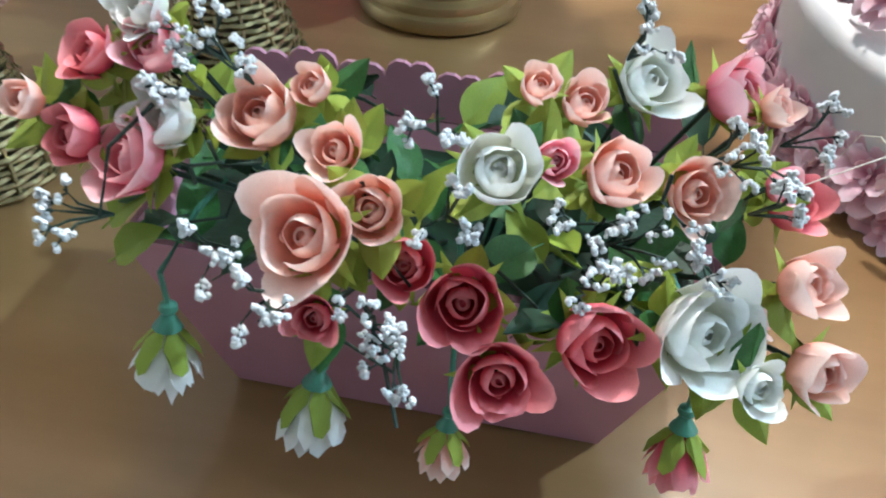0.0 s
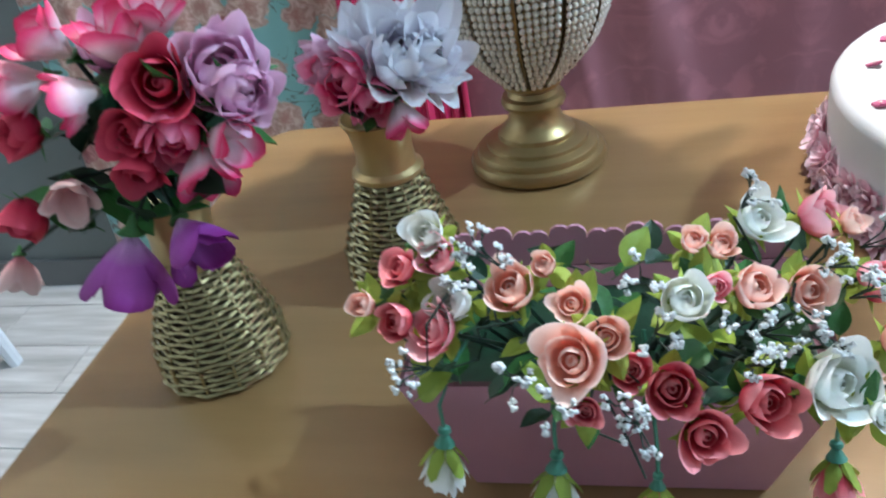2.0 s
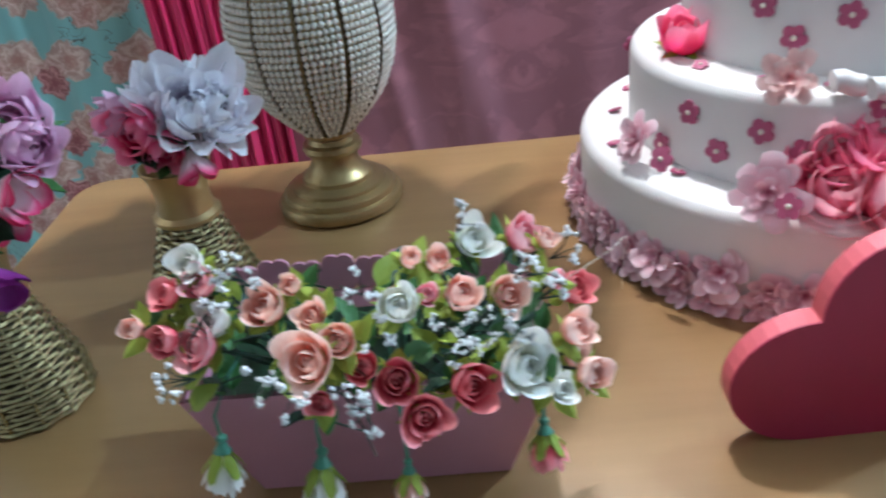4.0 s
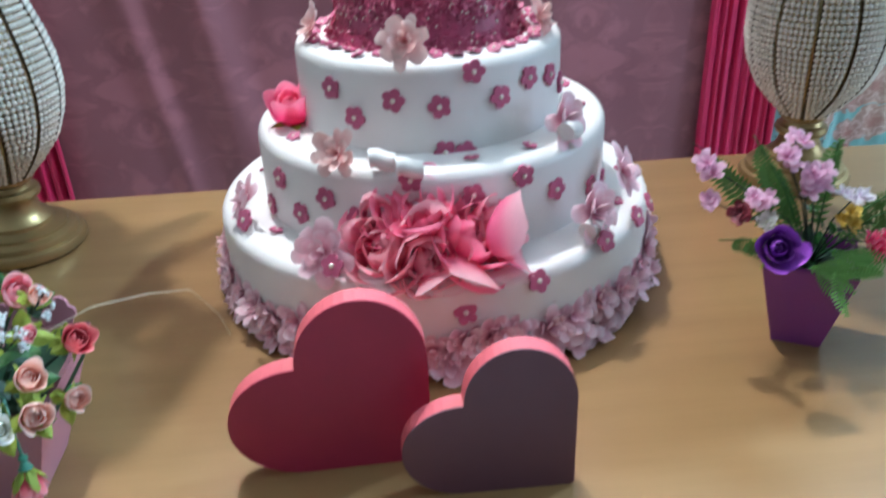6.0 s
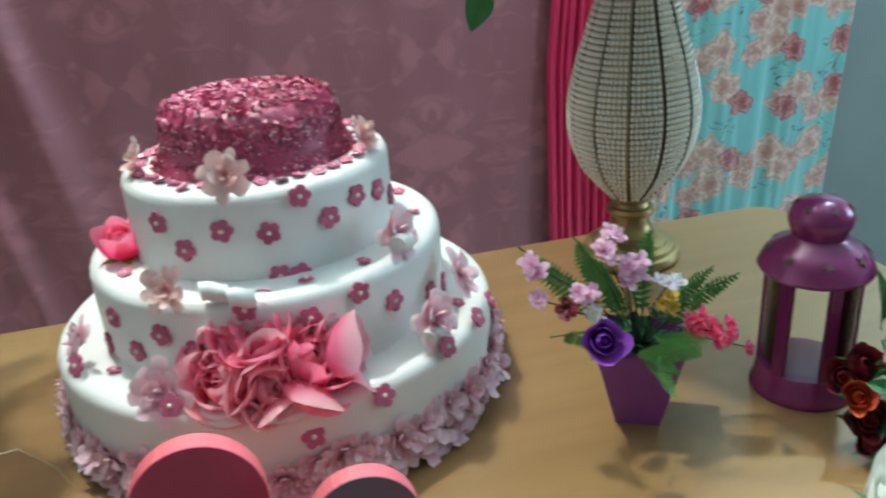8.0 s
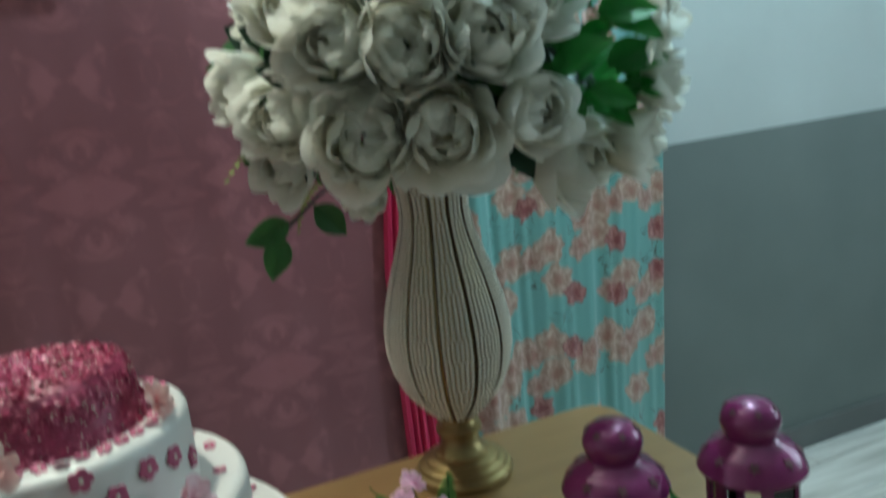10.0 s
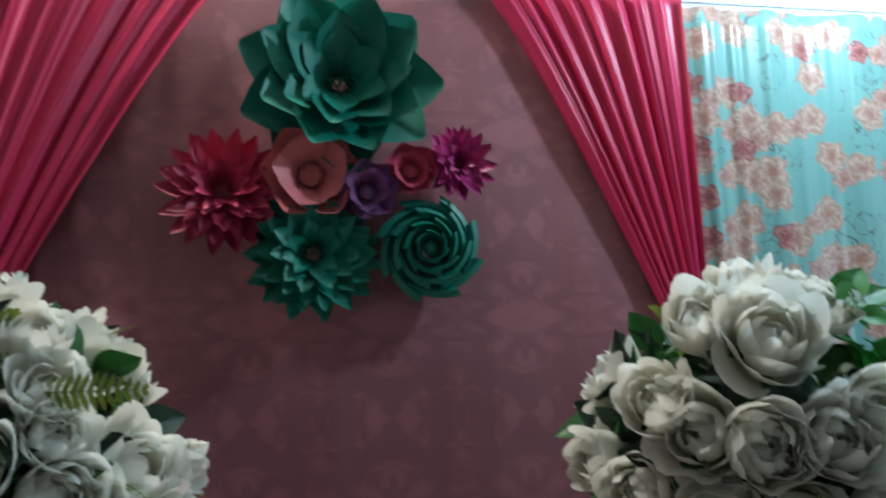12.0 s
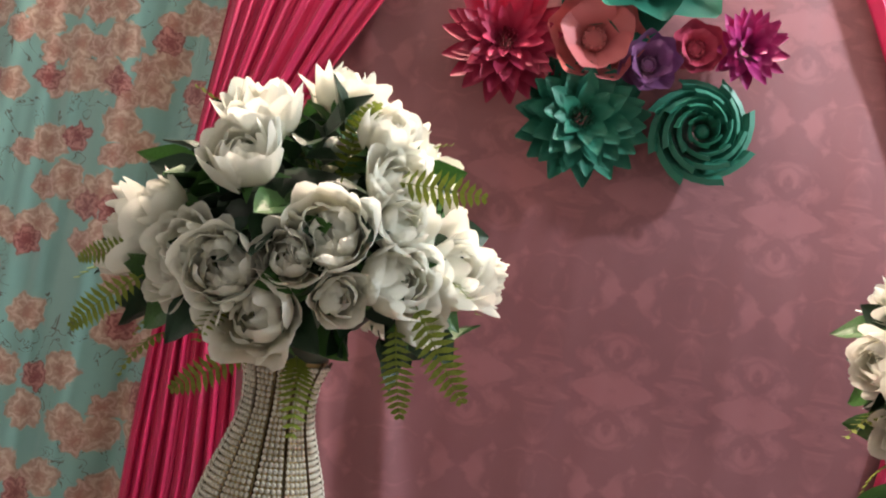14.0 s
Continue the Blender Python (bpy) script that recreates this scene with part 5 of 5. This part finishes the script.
def stalk(tip, mt=STEM, r=0.0011):
    b = Build()
    mid = ROOT * 0.5 + tip * 0.5 + Vector((0, 0, 0.015))
    b.tube([ROOT, mid, tip], r, r * 0.7, 5)
    part("stem", b.data("stem", mt), pot)


for (x, y, z), kind, size, n in (((0.731, 0.375, 0.897), "violet", 0.022, 1), ((0.849, 0.41, 0.875), "rose", 0.012, 5), ((0.866, 0.40, 0.866), "rose", 0.012, 5), ((0.882, 0.40, 0.855), "rose", 0.011, 3), ((0.908, 0.40, 0.838), "rose", 0.009, 2),
                                 ((0.765, 0.44, 0.950), "pink", 0.011, 4), ((0.785, 0.43, 0.934), "pink", 0.012, 5), ((0.823, 0.42, 0.918), "lilac", 0.011, 3), ((0.776, 0.46, 0.968), "pink", 0.011, 2),
                                 ((0.687, 0.45, 0.953), "pink", 0.013, 2), ((0.689, 0.44, 0.917), "pink", 0.009, 4), ((0.738, 0.43, 0.917), "pink", 0.011, 3), ((0.712, 0.42, 0.910), "plum", 0.012, 2), ((0.828, 0.42, 0.889), "yellow", 0.011, 4), ((0.742, 0.42, 0.900), "white", 0.008, 4)):
    c = Vector((x, y, z)) - QO
    stalk(c)
    for k in range(n):
        p = c + (Vector((random.uniform(-1, 1), random.uniform(-1, 1), random.uniform(-0.8, 1))) * size * 1.0 if k else Vector())
        d = (p - ROOT).normalized() + Vector((random.uniform(-0.4, 0.4), -0.6, random.uniform(0, 0.5)))
        me = VIO if kind == "violet" else YEL if kind == "yellow" else TINY[kind]
        part("flower", me, pot, turned(p, d, size * (1.0 if n == 1 else 1.1), random.uniform(0, 6)), kind + " silk flower")
for (x, y, z), s in (((0.674, 0.46, 0.972), 0.12), ((0.816, 0.45, 0.972), 0.11), ((0.921, 0.44, 0.906), 0.10), ((0.733, 0.46, 0.976), 0.11), ((0.895, 0.45, 0.915), 0.09), ((0.77, 0.47, 0.93), 0.09), ((0.69, 0.41, 0.89), 0.08)):
    tip = Vector((x, y, z)) - QO
    d = (tip - ROOT).normalized()
    stalk(tip, LEAF)
    for k in (0.0, 0.5):
        side = d.cross(Vector((0, -1, 0.2))).normalized()
        m = Matrix.Translation(ROOT + (tip - ROOT) * (0.3 + 0.4 * k)) @ Matrix((d, side, d.cross(side))).transposed().to_4x4() @ Matrix.Scale(s * (0.72 - 0.25 * k), 4)
        part("fern", FERN_GREEN, pot, m)
# lacy bright sprays that hang over the front rim
for i in range(14):
    a = random.uniform(-1.9, 0.9)
    d = Vector((math.cos(a) * 0.9, -0.45 + random.uniform(-0.2, 0.2), math.sin(a) * 0.7)).normalized()
    side = d.cross(Vector((0, -1, 0.3))).normalized()
    p = Vector((-0.022, -0.062, 0.122)) + Vector((random.uniform(-0.015, 0.02), random.uniform(-0.01, 0.012), random.uniform(-0.012, 0.015)))
    part("spray", FERN_GREEN, pot, Matrix.Translation(p) @ Matrix((d, side, d.cross(side))).transposed().to_4x4() @ Matrix.Scale(random.uniform(0.028, 0.045), 4), "bright green lacy spray")
for i in range(30):
    p = Vector((random.uniform(-0.04, 0.04), random.uniform(-0.03, 0.04), random.uniform(0.085, 0.14)))
    m = Matrix.Translation(p) @ pose(0, 0, 0, random.uniform(-50, 50), random.uniform(-80, 0), random.uniform(0, 360)) @ Matrix.Scale(random.uniform(0.012, 0.02), 4)
    part("leaf", LEAVES[("green", "green", "dark")[i % 3]], pot, m)

# ---- magenta lanterns ----


def lantern(x, y, s, turn):
    la = thing("lantern", (x, y, TZ), "magenta enamelled metal lantern with glass sides", "lantern", "lanterns")
    b = Build()
    b.lathe([(0.056, 0), (0.057, 0.006), (0.054, 0.012), (0.052, 0.030), (0.050, 0.034), (0.02, 0.035)], 36)
    part("base", b.data("base", LANTERN), la, Matrix.Scale(s, 4))
    b = Build()
    b.lathe([(0.052, 0.150), (0.059, 0.152), (0.061, 0.156), (0.059, 0.161), (0.055, 0.170), (0.045, 0.181), (0.031, 0.188), (0.028, 0.192), (0.031, 0.199), (0.0335, 0.207), (0.034, 0.212), (0.031, 0.222), (0.023, 0.231), (0.011, 0.235), (0.002, 0.236)], 36)
    roof = part("roof", b.data("roof", LANTERN), la, Matrix.Scale(s, 4))
    # Thin dark stars laid on the roof, the shade inside punched holes as colour.
    b = Build()
    star = []
    for k in range(10):
        q = (0.0075, 0.0034)[k % 2]
        star.append(Vector((q * math.sin(k * math.pi / 5), q * math.cos(k * math.pi / 5), 0.0006)))
    b.face(star)
    b.grid([p - Vector((0, 0, 0.0012)) for p in star] + star, 2, 10, close=True)
    me = b.data("star_hole", BOX_EDGE, smooth=False)
    for k in range(8):
        a = 2 * math.pi * k / 8 + turn
        part("star_hole", me, roof, turned((0.0508 * math.cos(a), 0.0508 * math.sin(a), 0.1760), (0.68 * math.cos(a), 0.68 * math.sin(a), 0.75), 1.0, 0.5))
    for k in range(6):
        a = 2 * math.pi * k / 6 + turn
        part("star_hole", me, roof, turned((0.0274 * math.cos(a), 0.0274 * math.sin(a), 0.2275), (0.7 * math.cos(a), 0.7 * math.sin(a), 0.75), 0.75, 0.5))
    b = Build()
    b.box(-0.0065, 0.0065, -0.002, 0.002, 0.030, 0.153)
    post = b.data("post", LANTERN, smooth=False)
    g = Build()
    g.box(-0.018, 0.018, -0.0008, 0.0008, 0.034, 0.150)
    pane = g.data("pane", GLASS, smooth=False)
    for k in range(6):
        a = 2 * math.pi * k / 6 + turn
        part("post", post, la, Matrix.Scale(s, 4) @ Matrix.Translation((0.049 * math.cos(a), 0.049 * math.sin(a), 0)) @ Matrix.Rotation(a + math.pi / 2, 4, "Z"))
        a += math.pi / 6
        ob = part("pane", pane, la, Matrix.Scale(s, 4) @ Matrix.Translation((0.0425 * math.cos(a), 0.0425 * math.sin(a), 0)) @ Matrix.Rotation(a + math.pi / 2, 4, "Z"))
        ob.visible_shadow = False
    return la


GLASS = bpy.data.materials.new("clear_glass")
GLASS.use_nodes = True
_n, _l = GLASS.node_tree.nodes, GLASS.node_tree.links
_gl, _tr, _mx, _fr = _n.new("ShaderNodeBsdfGlossy"), _n.new("ShaderNodeBsdfTransparent"), _n.new("ShaderNodeMixShader"), _n.new("ShaderNodeFresnel")
_gl.inputs["Roughness"].default_value = 0.03
_l.new(_fr.outputs[0], _mx.inputs[0])
_l.new(_tr.outputs[0], _mx.inputs[1])
_l.new(_gl.outputs[0], _mx.inputs[2])
_l.new(_mx.outputs[0], _n["Material Output"].inputs[0])
lantern(1.006, 0.428, 1.0, 0.35)
lantern(1.160, 0.382, 1.0, 0.1)

# ---- rose spray lying before the lanterns ----
spray = thing("rose_spray", (1.07, 0.295, TZ), "dark spray of red and blush silk roses lying on the table", "flowers")
SO = Vector(spray.location)
random.seed(33)
KINDS = {"dark": rose_data("dark_rose", DARK_RED, 1, 0.9, leafy=LEAF), "blush": rose_data("blush_rose", PALE_PINK, 2, 0.8, leafy=LEAF), "orange": rose_data("orange_rose", ORANGE, 3, 0.9, leafy=LEAF), "cream": rose_data("cream_rose", WHITE, 4, 0.9, leafy=LEAF), "wine": rose_data("wine_rose", PURPLE, 5, 0.9, leafy=LEAF)}
for x, y, z, kind, r in ((1.057, 0.33, 0.885, "orange", 0.024), (1.052, 0.325, 0.862, "dark", 0.024), (1.015, 0.30, 0.857, "blush", 0.020), (1.085, 0.30, 0.841, "blush", 0.020), (1.001, 0.33, 0.837, "dark", 0.022), (0.982, 0.335, 0.822, "dark", 0.021),
                         (0.972, 0.30, 0.822, "orange", 0.018), (1.009, 0.28, 0.788, "blush", 0.018), (1.077, 0.28, 0.772, "orange", 0.016), (1.135, 0.30, 0.782, "wine", 0.019), (1.167, 0.28, 0.77, "blush", 0.019), (1.186, 0.31, 0.782, "cream", 0.018),
                         (0.985, 0.295, 0.795, "dark", 0.023), (1.045, 0.29, 0.80, "dark", 0.023), (1.10, 0.285, 0.785, "dark", 0.021), (0.985, 0.285, 0.775, "dark", 0.020), (1.045, 0.275, 0.775, "dark", 0.020), (1.115, 0.30, 0.81, "dark", 0.018)):
    d = Vector(((x - 1.07) * 5 + random.uniform(-0.3, 0.3), -0.6, 0.5 + random.uniform(-0.2, 0.3))).normalized()
    p = Vector((x, y, max(z, TZ + r * 0.9)))
    part("rose", KINDS[kind], spray, turned(p - SO - d * r * 0.7, d, r, random.uniform(0, 6)), kind + " silk rose")
    b = Build()
    b.tube([p - SO - d * r * 0.6, (p - SO) * 0.5 + Vector((0, 0.02, 0.02)), (0, 0.02, 0.012)], 0.0014, None, 5)
    part("stem", b.data("stem", STEM), spray)
for i in range(46):
    p = Vector((random.uniform(-0.10, 0.10), random.uniform(-0.03, 0.03), random.uniform(0.012, 0.09)))
    m = Matrix.Translation(p) @ pose(0, 0, 0, random.uniform(-60, 60), random.uniform(-60, 10), random.uniform(0, 360)) @ Matrix.Scale(random.uniform(0.025, 0.04), 4)
    part("leaf", LEAVES["dark" if i % 4 else "green"], spray, m)
for x, y, z, rx, ry, rz, q in ((-0.035, 0.06, 0.115, 60, -75, 60, 0.055), (-0.03, 0.055, 0.10, 80, -60, 20, 0.05), (0.06, 0.03, 0.05, 60, -40, -20, 0.045)):
    part("leaf", LEAVES["green"], spray, Matrix.Translation((x, y, z)) @ pose(0, 0, 0, rx, ry, rz) @ Matrix.Scale(q, 4))
b = Build()
b.tube([(-0.012, -0.035, 0.03), (-0.022, -0.042, 0.015), (-0.028, -0.048, 0.004)], 0.002, None, 5)
part("stem_end", b.data("stem_end", CREAM), spray, label="pale bare stem end")

# ---- loose ivory rose at the table's front ----
loose = thing("loose_rose", (0.940, 0.195, TZ), "loose ivory silk rose lying on the table", "flower")
part("bloom", BIG_ROSES[1], loose, turned((0, 0, 0.012), (0.1, -0.2, 1), 0.042))

# ---- gold wicker vases ----


def wicker_vase(x, y, tilt, label):
    """A flask of woven gold cane with a smooth flared neck."""
    va = thing("wicker_vase", (x, y, TZ), label, "vase", "gold wicker vases")
    prof = lambda z: 0.058 - 0.004 * math.sin(z * 30) if z < 0.03 else 0.058 - 0.030 * ((z - 0.03) / 0.085) ** 0.95
    b = Build()
    n = 26
    rows = 23
    for k in range(rows):
        z = 0.004 + 0.108 * k / (rows - 1)
        pts = []
        for j in range(n * 2):
            a = math.pi * j / n
            r = prof(z) + 0.0016 * math.cos(n * a / 2 * 1.0 + math.pi * k)
            pts.append(Vector((r * math.cos(a), r * math.sin(a), z)))
        ringpts = []
        for p in pts:
            nrm = Vector((p.x, p.y, 0)).normalized()
            for q in range(5):
                t = 2 * math.pi * q / 5
                ringpts.append(p + nrm * 0.0022 * math.cos(t) + Vector((0, 0, 0.0026 * math.sin(t))))
        b.grid(ringpts + ringpts[:5], len(pts) + 1, 5, close=True)
    part("weave", b.data("weave", WICKER), va, label="woven gold cane", kind="stuff")
    b = Build()
    b.tube([(prof(z), 0, z) for z in (0.004, 0.03, 0.06, 0.09, 0.112)], 0.0018, None, 5)
    st = b.data("stake", WICKER)
    for k in range(13):
        part("stake", st, va, pose(0, 0, 0, 0, 0, 360 * k / 13))
    b = Build()
    b.lathe([(prof(z) - 0.004, z) for z in (0.002, 0.03, 0.06, 0.09, 0.112)], 24)
    part("lining", b.data("lining", RIB), va)
    b = Build()
    b.lathe([(0.031, 0.110), (0.0345, 0.113), (0.0345, 0.117), (0.029, 0.121), (0.027, 0.138), (0.030, 0.158), (0.036, 0.170), (0.034, 0.171), (0.028, 0.158), (0.024, 0.140)], 32, caps=False)
    part("neck", b.data("neck", NECK_GOLD), va, label="smooth brushed gold neck")
    return va


wicker_vase(-0.395, 0.425, 0, "gold wicker flask vase with a smooth neck")
wicker_vase(-0.250, 0.562, 0, "gold wicker flask vase with a smooth neck")


def tulip_data(name, mt, seed):
    random.seed(seed)
    b = Build()
    for k in range(2):
        for i in range(3 + k):
            petal(b, 2 * math.pi * (i + 0.5 * k) / (3 + k), 0.56 + 0.12 * k, 1.35, 0.0 + 0.10 * k, 1.0, 0.10, 7, 7, 0, point=0.2)
    b.lathe([(0.04, -0.3), (0.1, -0.1), (0.25, 0.05)], 8, 1)
    return b.data(name, mt, LEAF)


def bunch(x, y, label, flowers, root, seed):
    random.seed(seed)
    bu = thing("flower_bunch", (x, y, TZ + 0.165), label, "flowers", "bunches in wicker vases")
    o = Vector(bu.location)
    for px, py, pz, me, size, d, lab in flowers:
        p = Vector((px, py, pz))
        dv = Vector(d).normalized()
        part("flower", me, bu, turned(p - o - dv * size * 0.7, dv, size, random.uniform(0, 6)), lab)
        b = Build()
        s = p - o - dv * size * 0.7
        b.tube([s, s * 0.5 - dv * 0.012 + Vector((0, 0, 0.012)), (0, 0, -0.04)], 0.0020, None, 5)
        part("stem", b.data("stem", STEM), bu)
        for k in range(2):
            m = Matrix.Translation(s * random.uniform(0.4, 0.9)) @ pose(0, 0, 0, random.uniform(-60, 60), random.uniform(-60, 30), random.uniform(0, 360)) @ Matrix.Scale(random.uniform(0.04, 0.06), 4)
            part("leaf", LEAVES["dark" if k else "green"], bu, m)
    return bu


PT, LP, LW, CR, PU = [rose_data("pink_tipped_flower", HOT_PINK, i, 1.15, (3, 4, 5, 5), LEAF, True, 0.09) for i in (1, 2)], [rose_data("lilac_flower", LILAC_PINK, i, 1.1, (3, 4, 5, 6), LEAF, True, 0.10) for i in (1, 2)], rose_data("lilac_white_flower", LILAC_WHITE, 2, 1.15, (3, 4, 5, 6, 6), LEAF, True, 0.12), rose_data("crimson_rose", CRIMSON, 3, 1.0, leafy=LEAF), tulip_data("purple_tulip", PURPLE, 4)
DKP = rose_data("dark_pink_rose", CRIMSON, 7, 0.75, leafy=LEAF)
SALM = tulip_data("salmon_bud", PALE_PINK, 9)
PTT = tulip_data("pink_tipped_bud", MAGENTA_TIP, 10)
bunch(-0.395, 0.425, "bunch of pink, crimson and purple silk flowers", [
    (-0.336, 0.37, 1.037, CR, 0.027, (0.2, -1, 0.4), "crimson silk rose"), (-0.295, 0.39, 1.036, LP[0], 0.036, (0.4, -0.7, 0.6), "lilac pink silk flower"), (-0.278, 0.38, 1.020, LP[1], 0.026, (0.8, -0.7, 0.2), "lilac pink silk flower"),
    (-0.372, 0.40, 1.060, PTT, 0.036, (-0.05, -0.2, 1), "pink-tipped white silk bud"), (-0.345, 0.41, 1.070, PTT, 0.028, (0.3, -0.1, 1), "pink-tipped white silk bud"), (-0.436, 0.41, 1.062, PTT, 0.032, (-0.5, -0.4, 0.8), "pink-tipped white silk bud"),
    (-0.462, 0.40, 1.033, PTT, 0.030, (-0.9, -0.4, -0.1), "pink-tipped white silk bud"), (-0.400, 0.37, 1.030, PTT, 0.028, (-0.9, -0.6, -0.1), "pink-tipped white petals"), (-0.366, 0.362, 1.003, CR, 0.022, (-0.2, -1, 0.1), "crimson silk rose"),
    (-0.368, 0.36, 0.972, CR, 0.020, (0.0, -0.9, -0.5), "crimson silk rose"), (-0.298, 0.37, 0.990, PTT, 0.027, (1.0, -0.4, -0.2), "pink-tipped white petals"), (-0.320, 0.37, 0.970, PTT, 0.030, (0.3, -0.7, -0.9), "pink-tipped white petals"), (-0.335, 0.365, 0.995, PT[1], 0.026, (0.2, -1, -0.3), "pink-tipped silk flower"),
    (-0.478, 0.39, 1.000, DKP, 0.024, (-0.5, -0.8, 0.2), "dark pink silk rose"), (-0.438, 0.37, 0.955, SALM, 0.026, (0.4, -0.8, -0.3), "salmon silk bud"), (-0.501, 0.38, 0.925, DKP, 0.026, (-0.3, -0.8, -0.5), "dark crimson silk rose"), (-0.525, 0.38, 0.880, SALM, 0.024, (-0.2, -0.4, -1), "dusty pink silk bud"),
    (-0.398, 0.350, 0.900, PU, 0.043, (-0.25, -0.35, -1), "purple silk tulip"), (-0.338, 0.352, 0.920, PU, 0.034, (0.6, -0.5, -0.6), "purple silk tulip"), (-0.40, 0.44, 1.05, LP[1], 0.032, (-0.1, 0.6, 0.7), "lilac pink silk flower")], None, 2)
bunch(-0.250, 0.562, "bunch of pink and lilac-white silk flowers", [
    (-0.205, 0.53, 0.992, LW, 0.036, (0.3, -0.7, 0.7), "lilac-white silk flower"), (-0.178, 0.54, 0.975, LW, 0.030, (0.9, -0.5, 0.3), "lilac-white silk flower"), (-0.262, 0.52, 0.970, PT[0], 0.030, (-0.2, -1, 0.2), "hot pink silk flower"), (-0.288, 0.54, 0.980, LP[0], 0.026, (-0.8, -0.5, 0.3), "lilac pink silk flower"),
    (-0.212, 0.515, 0.935, PTT, 0.025, (0.3, -0.5, -1.0), "drooping pink petal"), (-0.245, 0.57, 1.003, LW, 0.034, (-0.1, 0.1, 1), "lilac-white silk flower"), (-0.236, 0.515, 0.950, PT[1], 0.024, (0.2, -0.9, -0.4), "hot pink silk flower"), (-0.23, 0.60, 0.985, LW, 0.030, (0.1, 0.8, 0.6), "lilac-white silk flower")], None, 6)

# ---- white plastic chair beyond the table's end ----
chair = thing("plastic_chair", (-1.78, 1.10, 0), "white moulded plastic chair", "chair")
b = Build()
b.box(-0.21, 0.21, -0.2, 0.2, 0.40, 0.43)
ob = part("seat", b.data("seat", PLASTIC, smooth=False), chair)
bv = ob.modifiers.new("round", "BEVEL")
bv.width, bv.segments = 0.012, 3
b = Build()
b.tube([(0, 0, 0.40), (0.012, 0.012, 0.2), (0.03, 0.03, 0)], 0.026, 0.018, 8)
lg = b.data("leg", PLASTIC)
for k in range(4):
    part("leg", lg, chair, pose(0, 0, 0, 0, 0, 90 * k) @ pose(0.17, 0.16, 0))
b = Build()
b.box(-0.02, 0.02, -0.009, 0.009, 0.43, 0.80)
sl = b.data("slat", PLASTIC, smooth=False)
for k in range(6):
    part("slat", sl, chair, pose(-0.17 + 0.068 * k, 0.19, 0, -8, 0, 0))
b = Build()
b.tube([(-0.20, 0.30, 0.80), (0, 0.305, 0.83), (0.20, 0.30, 0.80)], 0.022, None, 8)
part("top_rail", b.data("top_rail", PLASTIC), chair)

# ---- floor tiles ----
b = Build()
b.box(0, 0.897, 0, 0.177, -0.006, 0.0)
tile = b.data("tile", TILE, smooth=False)
for i in range(9):
    for j in range(44):
        x = X0 + 0.9 * i - 0.3 * (j % 3)
        a, c = max(x, X0 + 0.002), min(x + 0.897, X1 - 0.002)
        if c - a > 0.05:
            part("tile", tile, floor, pose(a, Y0 + 0.18 * j, 0) @ Matrix.Diagonal(((c - a) / 0.897, 1, 1, 1)))
